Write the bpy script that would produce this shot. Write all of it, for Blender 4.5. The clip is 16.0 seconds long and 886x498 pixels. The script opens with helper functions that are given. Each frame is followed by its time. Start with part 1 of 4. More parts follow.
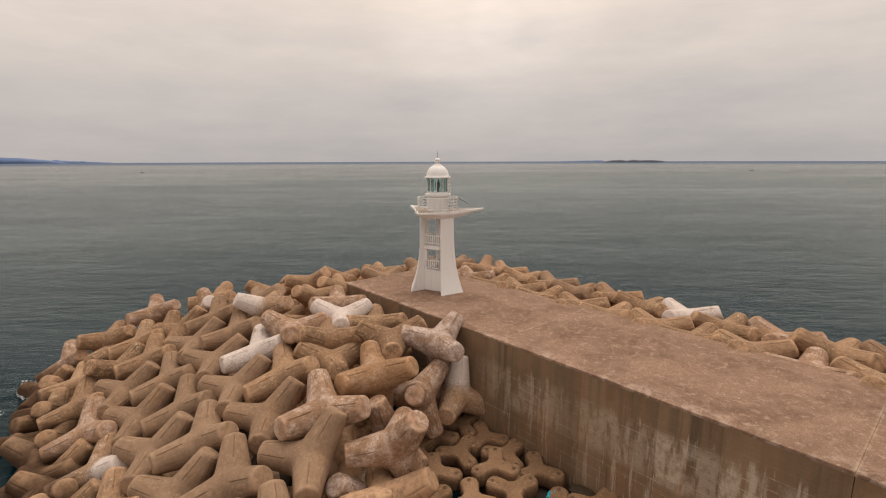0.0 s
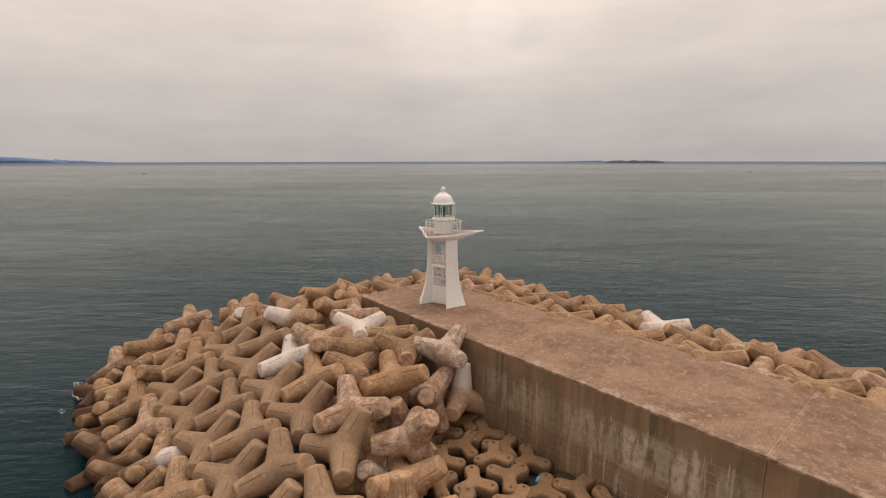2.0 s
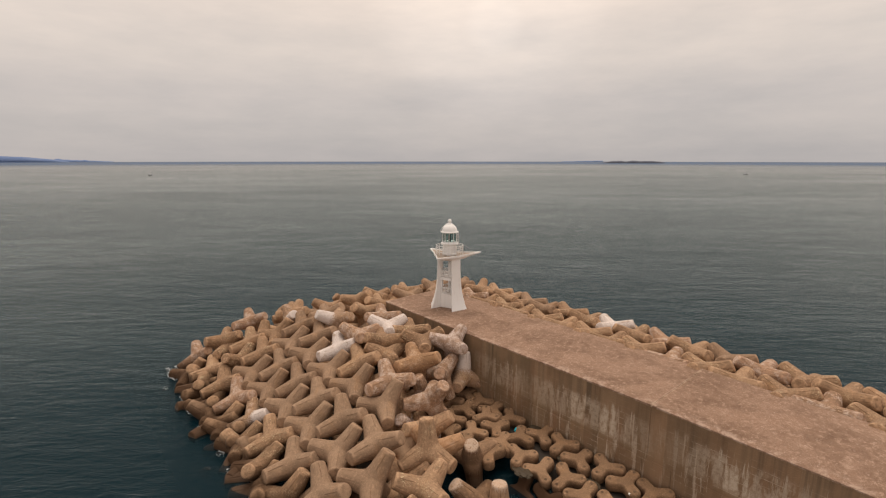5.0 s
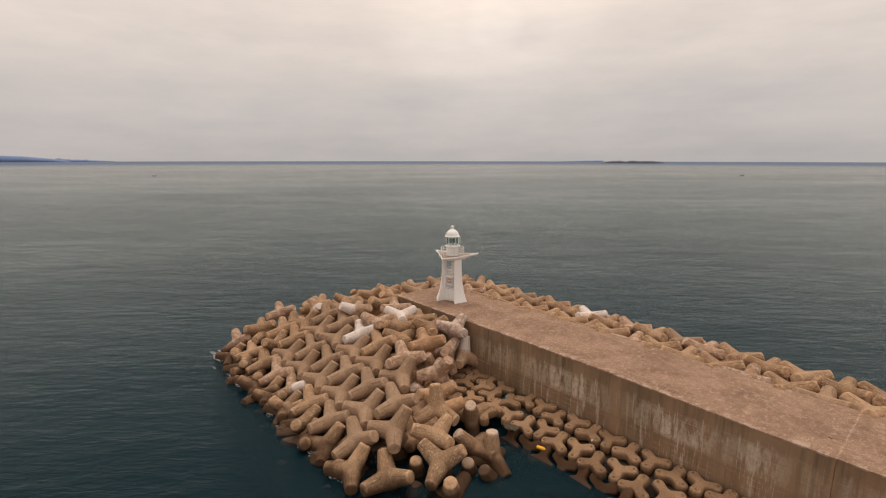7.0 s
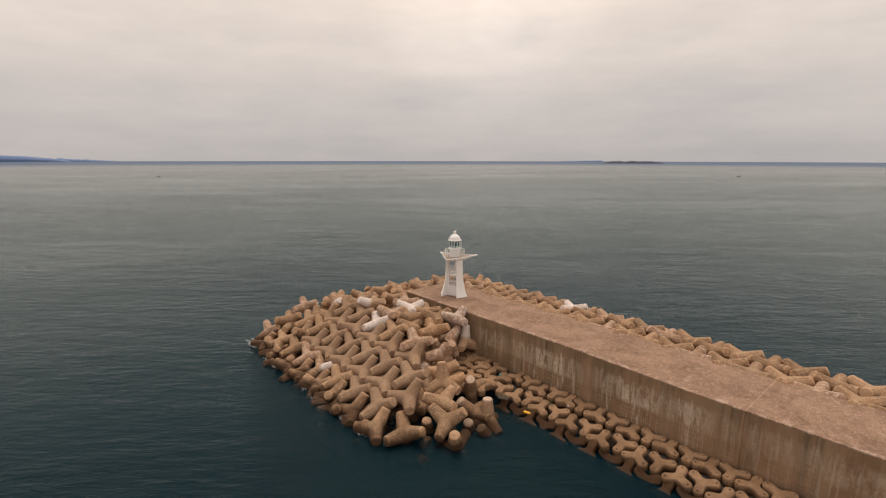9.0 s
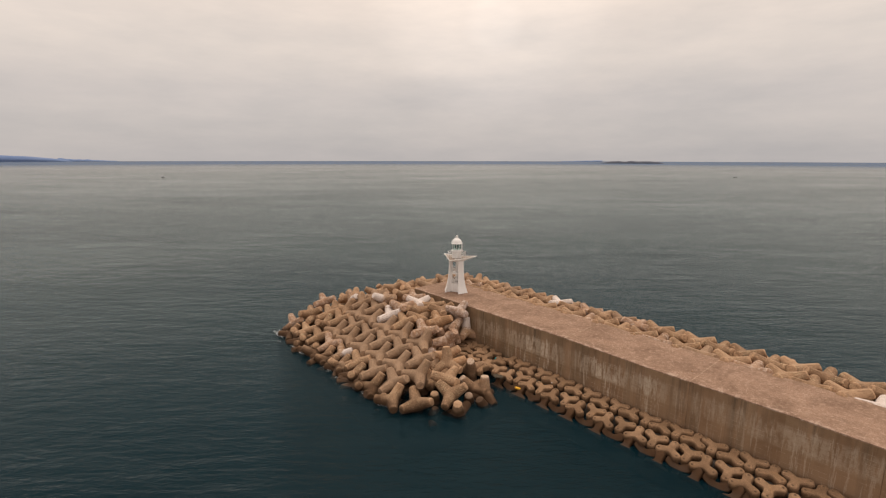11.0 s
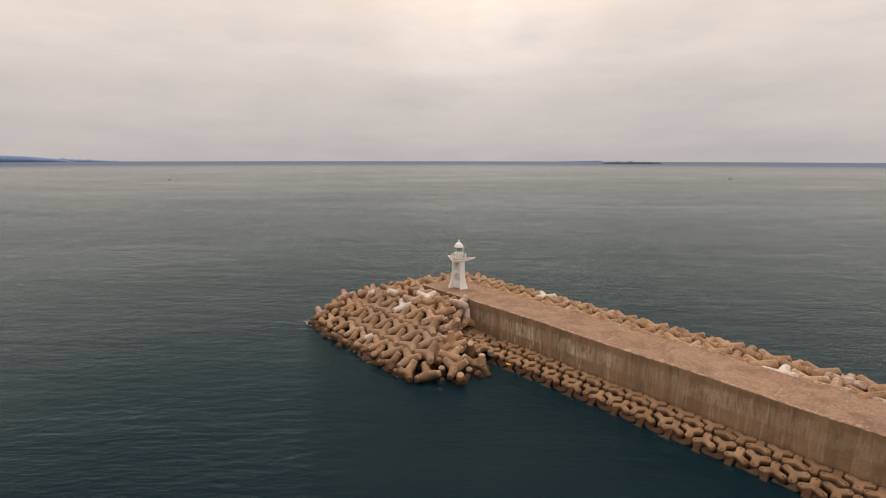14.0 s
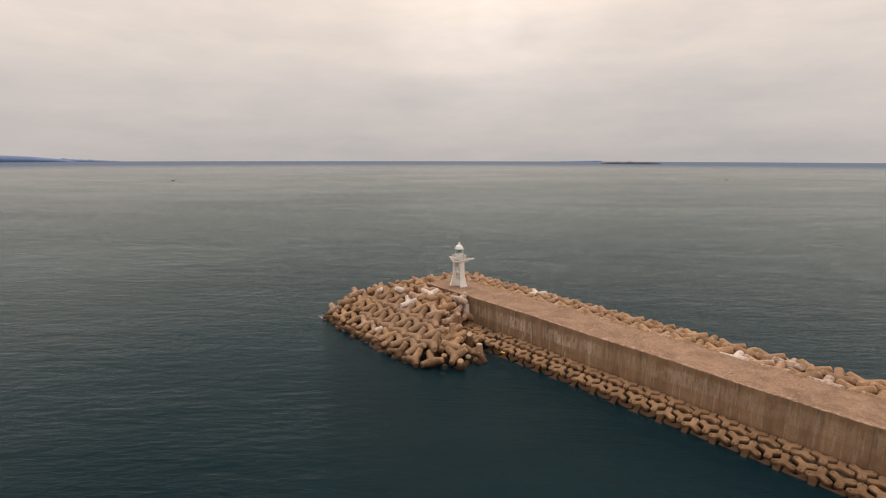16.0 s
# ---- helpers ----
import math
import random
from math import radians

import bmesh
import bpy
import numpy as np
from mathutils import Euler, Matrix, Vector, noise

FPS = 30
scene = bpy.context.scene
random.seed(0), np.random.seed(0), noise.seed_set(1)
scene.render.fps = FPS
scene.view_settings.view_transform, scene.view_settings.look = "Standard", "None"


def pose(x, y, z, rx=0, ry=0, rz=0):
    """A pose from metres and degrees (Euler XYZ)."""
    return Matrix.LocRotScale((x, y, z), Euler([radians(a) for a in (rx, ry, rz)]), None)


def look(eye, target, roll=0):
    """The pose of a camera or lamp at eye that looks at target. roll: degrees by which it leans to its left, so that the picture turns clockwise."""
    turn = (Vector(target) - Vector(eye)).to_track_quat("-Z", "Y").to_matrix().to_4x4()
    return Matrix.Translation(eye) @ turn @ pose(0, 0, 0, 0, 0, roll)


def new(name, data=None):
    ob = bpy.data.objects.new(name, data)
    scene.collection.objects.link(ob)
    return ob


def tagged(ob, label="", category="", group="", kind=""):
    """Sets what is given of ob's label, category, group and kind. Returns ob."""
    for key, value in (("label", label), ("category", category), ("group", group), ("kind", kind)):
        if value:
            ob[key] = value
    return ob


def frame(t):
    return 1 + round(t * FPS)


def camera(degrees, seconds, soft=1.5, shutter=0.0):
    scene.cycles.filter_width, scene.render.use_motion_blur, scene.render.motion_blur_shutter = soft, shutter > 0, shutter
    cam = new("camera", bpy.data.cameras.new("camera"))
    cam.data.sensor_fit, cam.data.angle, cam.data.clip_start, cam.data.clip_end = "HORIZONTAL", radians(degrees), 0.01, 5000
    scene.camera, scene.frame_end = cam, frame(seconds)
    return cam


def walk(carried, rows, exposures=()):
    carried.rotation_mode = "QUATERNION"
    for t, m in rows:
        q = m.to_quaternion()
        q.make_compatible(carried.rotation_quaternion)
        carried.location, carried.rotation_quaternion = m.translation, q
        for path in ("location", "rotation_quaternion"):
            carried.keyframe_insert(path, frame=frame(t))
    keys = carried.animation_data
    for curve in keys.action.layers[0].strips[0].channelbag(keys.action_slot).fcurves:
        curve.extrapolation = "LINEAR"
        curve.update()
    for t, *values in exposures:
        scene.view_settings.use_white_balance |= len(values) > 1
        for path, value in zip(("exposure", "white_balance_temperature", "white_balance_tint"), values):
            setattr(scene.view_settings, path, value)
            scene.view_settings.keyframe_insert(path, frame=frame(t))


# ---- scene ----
# ---- camera ----
cam = camera(85.9, 16.0, soft=1.2)
walk(cam, [
(0, pose(-18.65, -26.10, 9.75, 79.41, 0.16, -41.12)),
    (0.5, pose(-19.17, -26.58, 10.11, 79.40, 0.14, -41.12)),
    (1, pose(-19.91, -27.30, 10.67, 79.39, 0.12, -41.11)),
    (1.5, pose(-20.76, -28.09, 11.32, 79.38, 0.10, -41.11)),
    (2, pose(-21.79, -29.06, 12.12, 79.37, 0.08, -41.11)),
    (2.5, pose(-23.03, -30.33, 13.01, 79.36, 0.06, -41.10)),
    (3, pose(-24.28, -31.62, 13.82, 79.35, 0.04, -41.10)),
    (3.5, pose(-25.64, -32.98, 14.57, 79.33, 0.02, -41.09)),
    (4, pose(-27.16, -34.51, 15.24, 79.33, -0.00, -41.09)),
    (6.5, pose(-34.91, -42.52, 17.88, 79.27, -0.03, -41.08)),
    (7, pose(-36.64, -44.27, 18.41, 79.26, -0.04, -41.08)),
    (7.5, pose(-38.35, -45.96, 18.95, 79.25, -0.05, -41.08)),
    (8, pose(-40.01, -47.60, 19.50, 79.24, -0.06, -41.08)),
    (8.5, pose(-41.71, -49.39, 20.03, 79.23, -0.06, -41.08)),
    (9, pose(-43.43, -51.20, 20.62, 79.22, -0.07, -41.08)),
    (11.5, pose(-52.18, -60.07, 23.48, 79.19, -0.08, -41.08)),
    (12, pose(-53.90, -61.85, 24.09, 79.19, -0.08, -41.08)),
    (12.5, pose(-55.58, -63.65, 24.81, 79.18, -0.08, -41.08)),
    (13, pose(-57.29, -65.34, 25.24, 79.18, -0.08, -41.08)),
    (13.5, pose(-59.01, -67.00, 25.75, 79.17, -0.08, -41.08)),
    (14, pose(-60.71, -68.78, 26.30, 79.17, -0.08, -41.08)),
    (14.5, pose(-62.43, -70.56, 26.87, 79.16, -0.08, -41.08)),
    (15, pose(-64.16, -72.35, 27.43, 79.16, -0.09, -41.07)),
    (15.5, pose(-65.95, -74.17, 28.01, 79.15, -0.09, -41.07)),
    (16, pose(-67.65, -76.13, 28.66, 79.14, -0.09, -41.07)),
], ((0, 0.27), (16, 0.37)))

# ---- world, sun, exposure ----
SUN_AZIMUTH, SUN_HEIGHT = 46.0, 72.0   # degrees clockwise from +y, and above the horizon

world = bpy.data.worlds.new("overcast_evening")
scene.world = world
world.use_nodes = True
wn, wl = world.node_tree.nodes, world.node_tree.links
wn.clear()


sky = wn.new("ShaderNodeTexSky")
sky.sky_type, sky.sun_disc = "NISHITA", False
sky.sun_elevation, sky.sun_rotation = radians(SUN_HEIGHT), radians(SUN_AZIMUTH)
sky.air_density, sky.dust_density = 1.0, 2.0
coords = wn.new("ShaderNodeTexCoord")
split = wn.new("ShaderNodeSeparateXYZ")
wl.new(coords.outputs["Generated"], split.inputs[0])

# the cloud deck: a soft gradient from grey at the horizon to bright, warm cloud overhead
deck = wn.new("ShaderNodeValToRGB")
deck.color_ramp.interpolation = "EASE"
e = deck.color_ramp.elements
e[0].position, e[0].color = 0.0, (0.408, 0.379, 0.366, 1)
e[1].position, e[1].color = 0.36, (0.815, 0.678, 0.570, 1)
for at, colour in ((0.10, (0.473, 0.429, 0.402, 1)), (0.20, (0.600, 0.528, 0.470, 1)), (1.0, (0.66, 0.60, 0.56, 1))):
    n = e.new(at)
    n.color = colour
wl.new(split.outputs["Z"], deck.inputs["Fac"])

# long flat cloud streaks
stretch = wn.new("ShaderNodeMapping")
stretch.inputs["Scale"].default_value = (2.2, 2.2, 9.0)
stretch.inputs["Rotation"].default_value = (0.06, -0.05, 0.0)
wl.new(coords.outputs["Generated"], stretch.inputs["Vector"])
streaks = wn.new("ShaderNodeTexNoise")
streaks.inputs["Scale"].default_value = 2.2
streaks.inputs["Detail"].default_value = 9.0
streaks.inputs["Roughness"].default_value = 0.60
wl.new(stretch.outputs[0], streaks.inputs["Vector"])
band = wn.new("ShaderNodeMapRange")
for key, value in (("From Min", 0.3), ("From Max", 0.72), ("To Min", 0.92), ("To Max", 1.06)):
    band.inputs[key].default_value = value
wl.new(streaks.outputs["Fac"], band.inputs["Value"])

# the veiled sun behind the cloud
sun_way = Vector((math.sin(radians(SUN_AZIMUTH)) * math.cos(radians(SUN_HEIGHT)),
                  math.cos(radians(SUN_AZIMUTH)) * math.cos(radians(SUN_HEIGHT)), math.sin(radians(SUN_HEIGHT))))
toward = wn.new("ShaderNodeVectorMath")
toward.operation = "DOT_PRODUCT"
toward.inputs[1].default_value = sun_way
wl.new(coords.outputs["Generated"], toward.inputs[0])
veil = wn.new("ShaderNodeMapRange")
veil.interpolation_type = "SMOOTHERSTEP"
for key, value in (("From Min", 0.7), ("From Max", 1.0), ("To Min", 1.0), ("To Max", 1.25)):
    veil.inputs[key].default_value = value
wl.new(toward.outputs["Value"], veil.inputs["Value"])
# a thin place in the cloud, low ahead, where the light comes through
gap_way = Vector((math.sin(radians(46.5)) * math.cos(radians(17)), math.cos(radians(46.5)) * math.cos(radians(17)), math.sin(radians(17))))
near_gap = wn.new("ShaderNodeVectorMath")
near_gap.operation = "DOT_PRODUCT"
near_gap.inputs[1].default_value = gap_way
wl.new(coords.outputs["Generated"], near_gap.inputs[0])
thin = wn.new("ShaderNodeMapRange")
thin.interpolation_type = "SMOOTHERSTEP"
for key, value in (("From Min", 0.965), ("From Max", 1.0), ("To Min", 1.0), ("To Max", 1.12)):
    thin.inputs[key].default_value = value
wl.new(near_gap.outputs["Value"], thin.inputs["Value"])
# the brightest part of it, where the sun's place shows
core_way = Vector((math.sin(radians(46.8)) * math.cos(radians(14.5)), math.cos(radians(46.8)) * math.cos(radians(14.5)), math.sin(radians(14.5))))
near_core = wn.new("ShaderNodeVectorMath")
near_core.operation = "DOT_PRODUCT"
near_core.inputs[1].default_value = core_way
wl.new(coords.outputs["Generated"], near_core.inputs[0])
core = wn.new("ShaderNodeMapRange")
core.interpolation_type = "SMOOTHERSTEP"
for key, value in (("From Min", 0.9978), ("From Max", 1.0), ("To Min", 1.0), ("To Max", 1.07)):
    core.inputs[key].default_value = value
wl.new(near_core.outputs["Value"], core.inputs["Value"])
glow = wn.new("ShaderNodeMath")
glow.operation = "MULTIPLY"
wl.new(thin.outputs[0], glow.inputs[0])
wl.new(core.outputs[0], glow.inputs[1])
lit = wn.new("ShaderNodeMath")
lit.operation = "MULTIPLY"
wl.new(veil.outputs[0], lit.inputs[0])
wl.new(glow.outputs[0], lit.inputs[1])
gain = wn.new("ShaderNodeMath")
gain.operation = "MULTIPLY"
wl.new(band.outputs[0], gain.inputs[0])
wl.new(lit.outputs[0], gain.inputs[1])
clouds = wn.new("ShaderNodeBackground")
# thicker cloud is a little bluer, thinner cloud a little pinker
warmth = wn.new("ShaderNodeMix")
warmth.data_type = "RGBA"
warmth.inputs[6].default_value, warmth.inputs[7].default_value = (0.975, 1.0, 1.035, 1), (1.03, 0.995, 0.97, 1)
wl.new(streaks.outputs["Fac"], warmth.inputs[0])
tinted = wn.new("ShaderNodeMix")
tinted.data_type, tinted.blend_type = "RGBA", "MULTIPLY"
tinted.inputs[0].default_value = 1.0
wl.new(deck.outputs["Color"], tinted.inputs[6])
wl.new(warmth.outputs[2], tinted.inputs[7])
wl.new(tinted.outputs[2], clouds.inputs["Color"])
wl.new(gain.outputs[0], clouds.inputs["Strength"])
clear = wn.new("ShaderNodeBackground")
clear.inputs["Strength"].default_value = 0.10
wl.new(sky.outputs["Color"], clear.inputs["Color"])
both = wn.new("ShaderNodeMixShader")
both.inputs["Fac"].default_value = 0.96
wl.new(clear.outputs[0], both.inputs[1])
wl.new(clouds.outputs[0], both.inputs[2])
out = wn.new("ShaderNodeOutputWorld")
wl.new(both.outputs[0], out.inputs["Surface"])

sun = new("sun", bpy.data.lights.new("sun", "SUN"))
sun.data.energy, sun.data.angle, sun.data.color = 1.35, radians(45), (1.0, 0.86, 0.70)
sun.matrix_world = look(sun_way * 200, (0, 0, 0))

# ---- materials ----


class Paint:
    """A node material in the making: short ways to add nodes and join them."""

    def __init__(self, name, roughness=0.9, metallic=0.0):
        self.mat = bpy.data.materials.new(name)
        self.mat.use_nodes = True
        self.nodes, self.links = self.mat.node_tree.nodes, self.mat.node_tree.links
        self.bsdf = self.nodes["Principled BSDF"]
        self.bsdf.inputs["Roughness"].default_value = roughness
        self.bsdf.inputs["Metallic"].default_value = metallic
        self.coords = self.nodes.new("ShaderNodeTexCoord")
        self.info = self.nodes.new("ShaderNodeObjectInfo")
        self.geo = self.nodes.new("ShaderNodeNewGeometry")

    def put(self, value, socket):
        if isinstance(value, (int, float)):
            socket.default_value = value
        elif isinstance(value, tuple):
            socket.default_value = value if len(value) == len(socket.default_value) else (*value, 1)
        else:
            self.links.new(value, socket)

    def shifted(self, amount=40.0, source="Object"):
        """Coordinates moved by each object's own random number, so that no two pieces match."""
        push = self.nodes.new("ShaderNodeVectorMath")
        push.operation = "MULTIPLY_ADD"
        self.links.new(self.info.outputs["Random"], push.inputs[0])
        push.inputs[1].default_value = (amount, amount * 0.7, amount * 1.3)
        self.links.new(self.coords.outputs[source], push.inputs[2])
        return push.outputs[0]

    def mapped(self, vector, scale=(1, 1, 1)):
        m = self.nodes.new("ShaderNodeMapping")
        m.inputs["Scale"].default_value = scale
        self.links.new(vector, m.inputs["Vector"])
        return m.outputs[0]

    def noise(self, vector, scale, detail=4.0, rough=0.55, twist=0.0):
        n = self.nodes.new("ShaderNodeTexNoise")
        n.inputs["Scale"].default_value, n.inputs["Detail"].default_value = scale, detail
        n.inputs["Roughness"].default_value, n.inputs["Distortion"].default_value = rough, twist
        self.links.new(vector, n.inputs["Vector"])
        return n.outputs["Fac"]

    def step(self, value, low, high, to_low=0.0, to_high=1.0):
        n = self.nodes.new("ShaderNodeMapRange")
        n.interpolation_type = "SMOOTHSTEP"
        self.put(value, n.inputs["Value"])
        for key, v in (("From Min", low), ("From Max", high), ("To Min", to_low), ("To Max", to_high)):
            n.inputs[key].default_value = v
        return n.outputs[0]

    def maths(self, kind, a, b=0.0):
        n = self.nodes.new("ShaderNodeMath")
        n.operation = kind
        self.put(a, n.inputs[0])
        self.put(b, n.inputs[1])
        return n.outputs[0]

    def mix(self, factor, a, b):
        n = self.nodes.new("ShaderNodeMix")
        n.data_type = "RGBA"
        self.put(factor, n.inputs[0])
        self.put(a, n.inputs[6])
        self.put(b, n.inputs[7])
        return n.outputs[2]

    def axis(self, vector, which):
        n = self.nodes.new("ShaderNodeSeparateXYZ")
        self.links.new(vector, n.inputs[0])
        return n.outputs[which]

    def bump(self, height, strength=0.4, distance=0.02):
        n = self.nodes.new("ShaderNodeBump")
        n.inputs["Strength"].default_value, n.inputs["Distance"].default_value = strength, distance
        self.put(height, n.inputs["Height"])
        self.links.new(n.outputs[0], self.bsdf.inputs["Normal"])

    def done(self, colour, roughness=None):
        self.put(colour, self.bsdf.inputs["Base Color"])
        if roughness is not None:
            self.put(roughness, self.bsdf.inputs["Roughness"])
        return self.mat


def armour_concrete(name, dark, light, crust=0.0, crust_colour=(0.62, 0.56, 0.52), tide_top=-4.35, cap=0.0, rub=0.5):
    """Weathered cast concrete: each unit its own tone, soft blotches, faint grain, pale rubbed lines along the legs, crust and the stained tide band."""
    p = Paint(name, 0.92)
    at = p.shifted()
    tone = p.mix(p.info.outputs["Random"], dark, light)
    blotch = p.noise(at, 0.9, 5, 0.6, 0.6)
    colour = p.mix(p.step(blotch, 0.35, 0.7, 0, 0.42), tone, tuple(c * 0.66 for c in dark))
    rusty = p.noise(at, 0.5, 3, 0.5, 1.2)
    colour = p.mix(p.step(rusty, 0.52, 0.72, 0, 0.22 + 0.2 * rub), colour, (0.34, 0.19, 0.092) if light[0] > 0.2 else light)
    grain = p.noise(at, 9, 7, 0.75)
    colour = p.mix(p.step(grain, 0.46, 0.72, 0.0, 0.20), colour, tuple(min(1, c * 1.4) for c in light))
    colour = p.mix(p.step(grain, 0.28, 0.44, 0.16, 0.0), colour, tuple(c * 0.55 for c in dark))
    # rain streaks and rubbed edges run along each leg; its end is paler
    line = p.nodes.new("ShaderNodeVectorMath")
    line.operation = "NORMALIZE"
    p.links.new(p.coords.outputs["Object"], line.inputs[0])
    along = p.nodes.new("ShaderNodeVectorMath")
    along.operation = "MULTIPLY_ADD"
    along.inputs[1].default_value = (1, 1, 1)
    p.links.new(line.outputs[0], along.inputs[0])
    p.links.new(p.mapped(at, (0.06, 0.06, 0.06)), along.inputs[2])
    streaks = p.noise(along.outputs[0], 8.5, 6, 0.66)
    colour = p.mix(p.step(streaks, 0.52, 0.66, 0, 0.32 + 0.3 * rub), colour, tuple(min(1, c * 1.42) for c in light))
    colour = p.mix(p.step(streaks, 0.34, 0.47, 0.3 + 0.3 * rub, 0), colour, tuple(c * 0.55 for c in dark))
    # thin pale scratches where surf and stones have rubbed the skin off
    scratch = p.noise(along.outputs[0], 21.0, 4, 0.7)
    where = p.noise(at, 0.75, 4, 0.6, 0.5)
    rubbed = p.maths("MULTIPLY", p.step(scratch, 0.54, 0.63), p.step(where, 0.60 - 0.14 * rub, 0.74 - 0.14 * rub))
    colour = p.mix(p.maths("MULTIPLY", rubbed, min(0.95, 1.1 * rub)), colour, tuple(min(0.62, c * 1.9 + 0.04) for c in light))
    reach = p.nodes.new("ShaderNodeVectorMath")
    reach.operation = "LENGTH"
    p.links.new(p.coords.outputs["Object"], reach.inputs[0])
    tip = p.maths("MULTIPLY", p.step(reach.outputs["Value"], 2.14, 2.28), p.step(p.noise(at, 3.0, 5, 0.7), 0.38, 0.6))
    colour = p.mix(p.maths("MULTIPLY", tip, 0.25 + 0.4 * rub), colour, tuple(min(1, c * 1.55) for c in light))
    if crust:
        patch = p.noise(at, 1.5, 7, 0.68, 0.3)
        flecks = p.maths("ADD", p.maths("MULTIPLY", p.noise(at, 7.0, 7, 0.8), 0.35), p.maths("MULTIPLY", scratch, 0.65))
        mask = p.maths("MULTIPLY", p.step(patch, 0.54 - crust * 0.3, 0.72 - crust * 0.3), p.step(flecks, 0.42, 0.55, 0.12 if crust < 0.8 else 0.42, 1.0 if crust > 0.4 else 0.8))
        colour = p.mix(mask, colour, crust_colour)
    if cap:
        # droppings over the end of one leg
        end = p.maths("ADD", p.axis(p.coords.outputs["Object"], 2), p.maths("MULTIPLY", p.maths("ADD", p.noise(at, 2.2, 6, 0.75), p.step(scratch, 0.4, 0.6)), 0.45))
        thick = p.maths("MULTIPLY", p.step(end, cap + 0.3, cap + 0.5), p.step(p.noise(at, 4.5, 7, 0.78), 0.34, 0.5, 0.45, 0.92))
        colour = p.mix(thick, colour, (0.66, 0.585, 0.545) if cap < 2 else (0.50, 0.385, 0.30))
    height = p.axis(p.geo.outputs["Position"], 2)
    ragged = p.maths("ADD", height, p.maths("MULTIPLY", p.noise(p.geo.outputs["Position"], 0.8, 4), 1.6))
    tide = p.step(ragged, tide_top - 1.35, tide_top, 1.0, 0.0)
    colour = p.mix(p.maths("MULTIPLY", tide, 0.93), colour, (0.050, 0.0235, 0.0098))
    wet = p.step(ragged, -6.3, -5.7, 0.5, 0.92)
    p.bsdf.inputs["Specular IOR Level"].default_value = 0.3
    pits = p.noise(at, 30, 5, 0.75)
    p.bump(p.maths("ADD", p.maths("MULTIPLY", grain, 0.6), p.maths("MULTIPLY", pits, 0.6)), 0.28, 0.03)
    return p.done(colour, wet)


TAN = armour_concrete("tan_armour_concrete", (0.215, 0.130, 0.076), (0.385, 0.246, 0.150), rub=0.75)
GREYISH = armour_concrete("grey_armour_concrete", (0.236, 0.150, 0.094), (0.318, 0.211, 0.137), rub=0.3)
PALE = armour_concrete("crusted_armour_concrete", (0.26, 0.158, 0.098), (0.34, 0.212, 0.138), 0.29, (0.58, 0.47, 0.40), rub=1.0)
WHITE = armour_concrete("whitened_armour_concrete", (0.34, 0.235, 0.165), (0.44, 0.33, 0.26), 0.85, (0.66, 0.59, 0.555), rub=0.6)
RUSTY = armour_concrete("rusty_armour_concrete", (0.275, 0.155, 0.082), (0.335, 0.198, 0.110), 0.1, (0.5, 0.36, 0.26), rub=1.0)
INNER = armour_concrete("inner_armour_concrete", (0.186, 0.110, 0.061), (0.300, 0.186, 0.110), tide_top=-4.7, rub=0.6)
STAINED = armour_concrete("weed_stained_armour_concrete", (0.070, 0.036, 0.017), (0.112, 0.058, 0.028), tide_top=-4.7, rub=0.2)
CAPPED = armour_concrete("white_capped_armour_concrete", (0.25, 0.155, 0.096), (0.36, 0.235, 0.150), 0.14, (0.62, 0.48, 0.40), cap=0.72, rub=1.0)
TIPPED = armour_concrete("pale_ended_armour_concrete", (0.215, 0.130, 0.076), (0.36, 0.227, 0.140), cap=2.20, rub=0.5)
FROSTED = armour_concrete("frosted_armour_concrete", (0.26, 0.175, 0.125), (0.31, 0.215, 0.16), 0.44, (0.56, 0.46, 0.41), rub=0.9)
# shade at the lifting points, put in as a darker tone than the block's
SHADED_SOCKET = armour_concrete("shaded_socket", (0.125, 0.080, 0.048), (0.17, 0.11, 0.068))


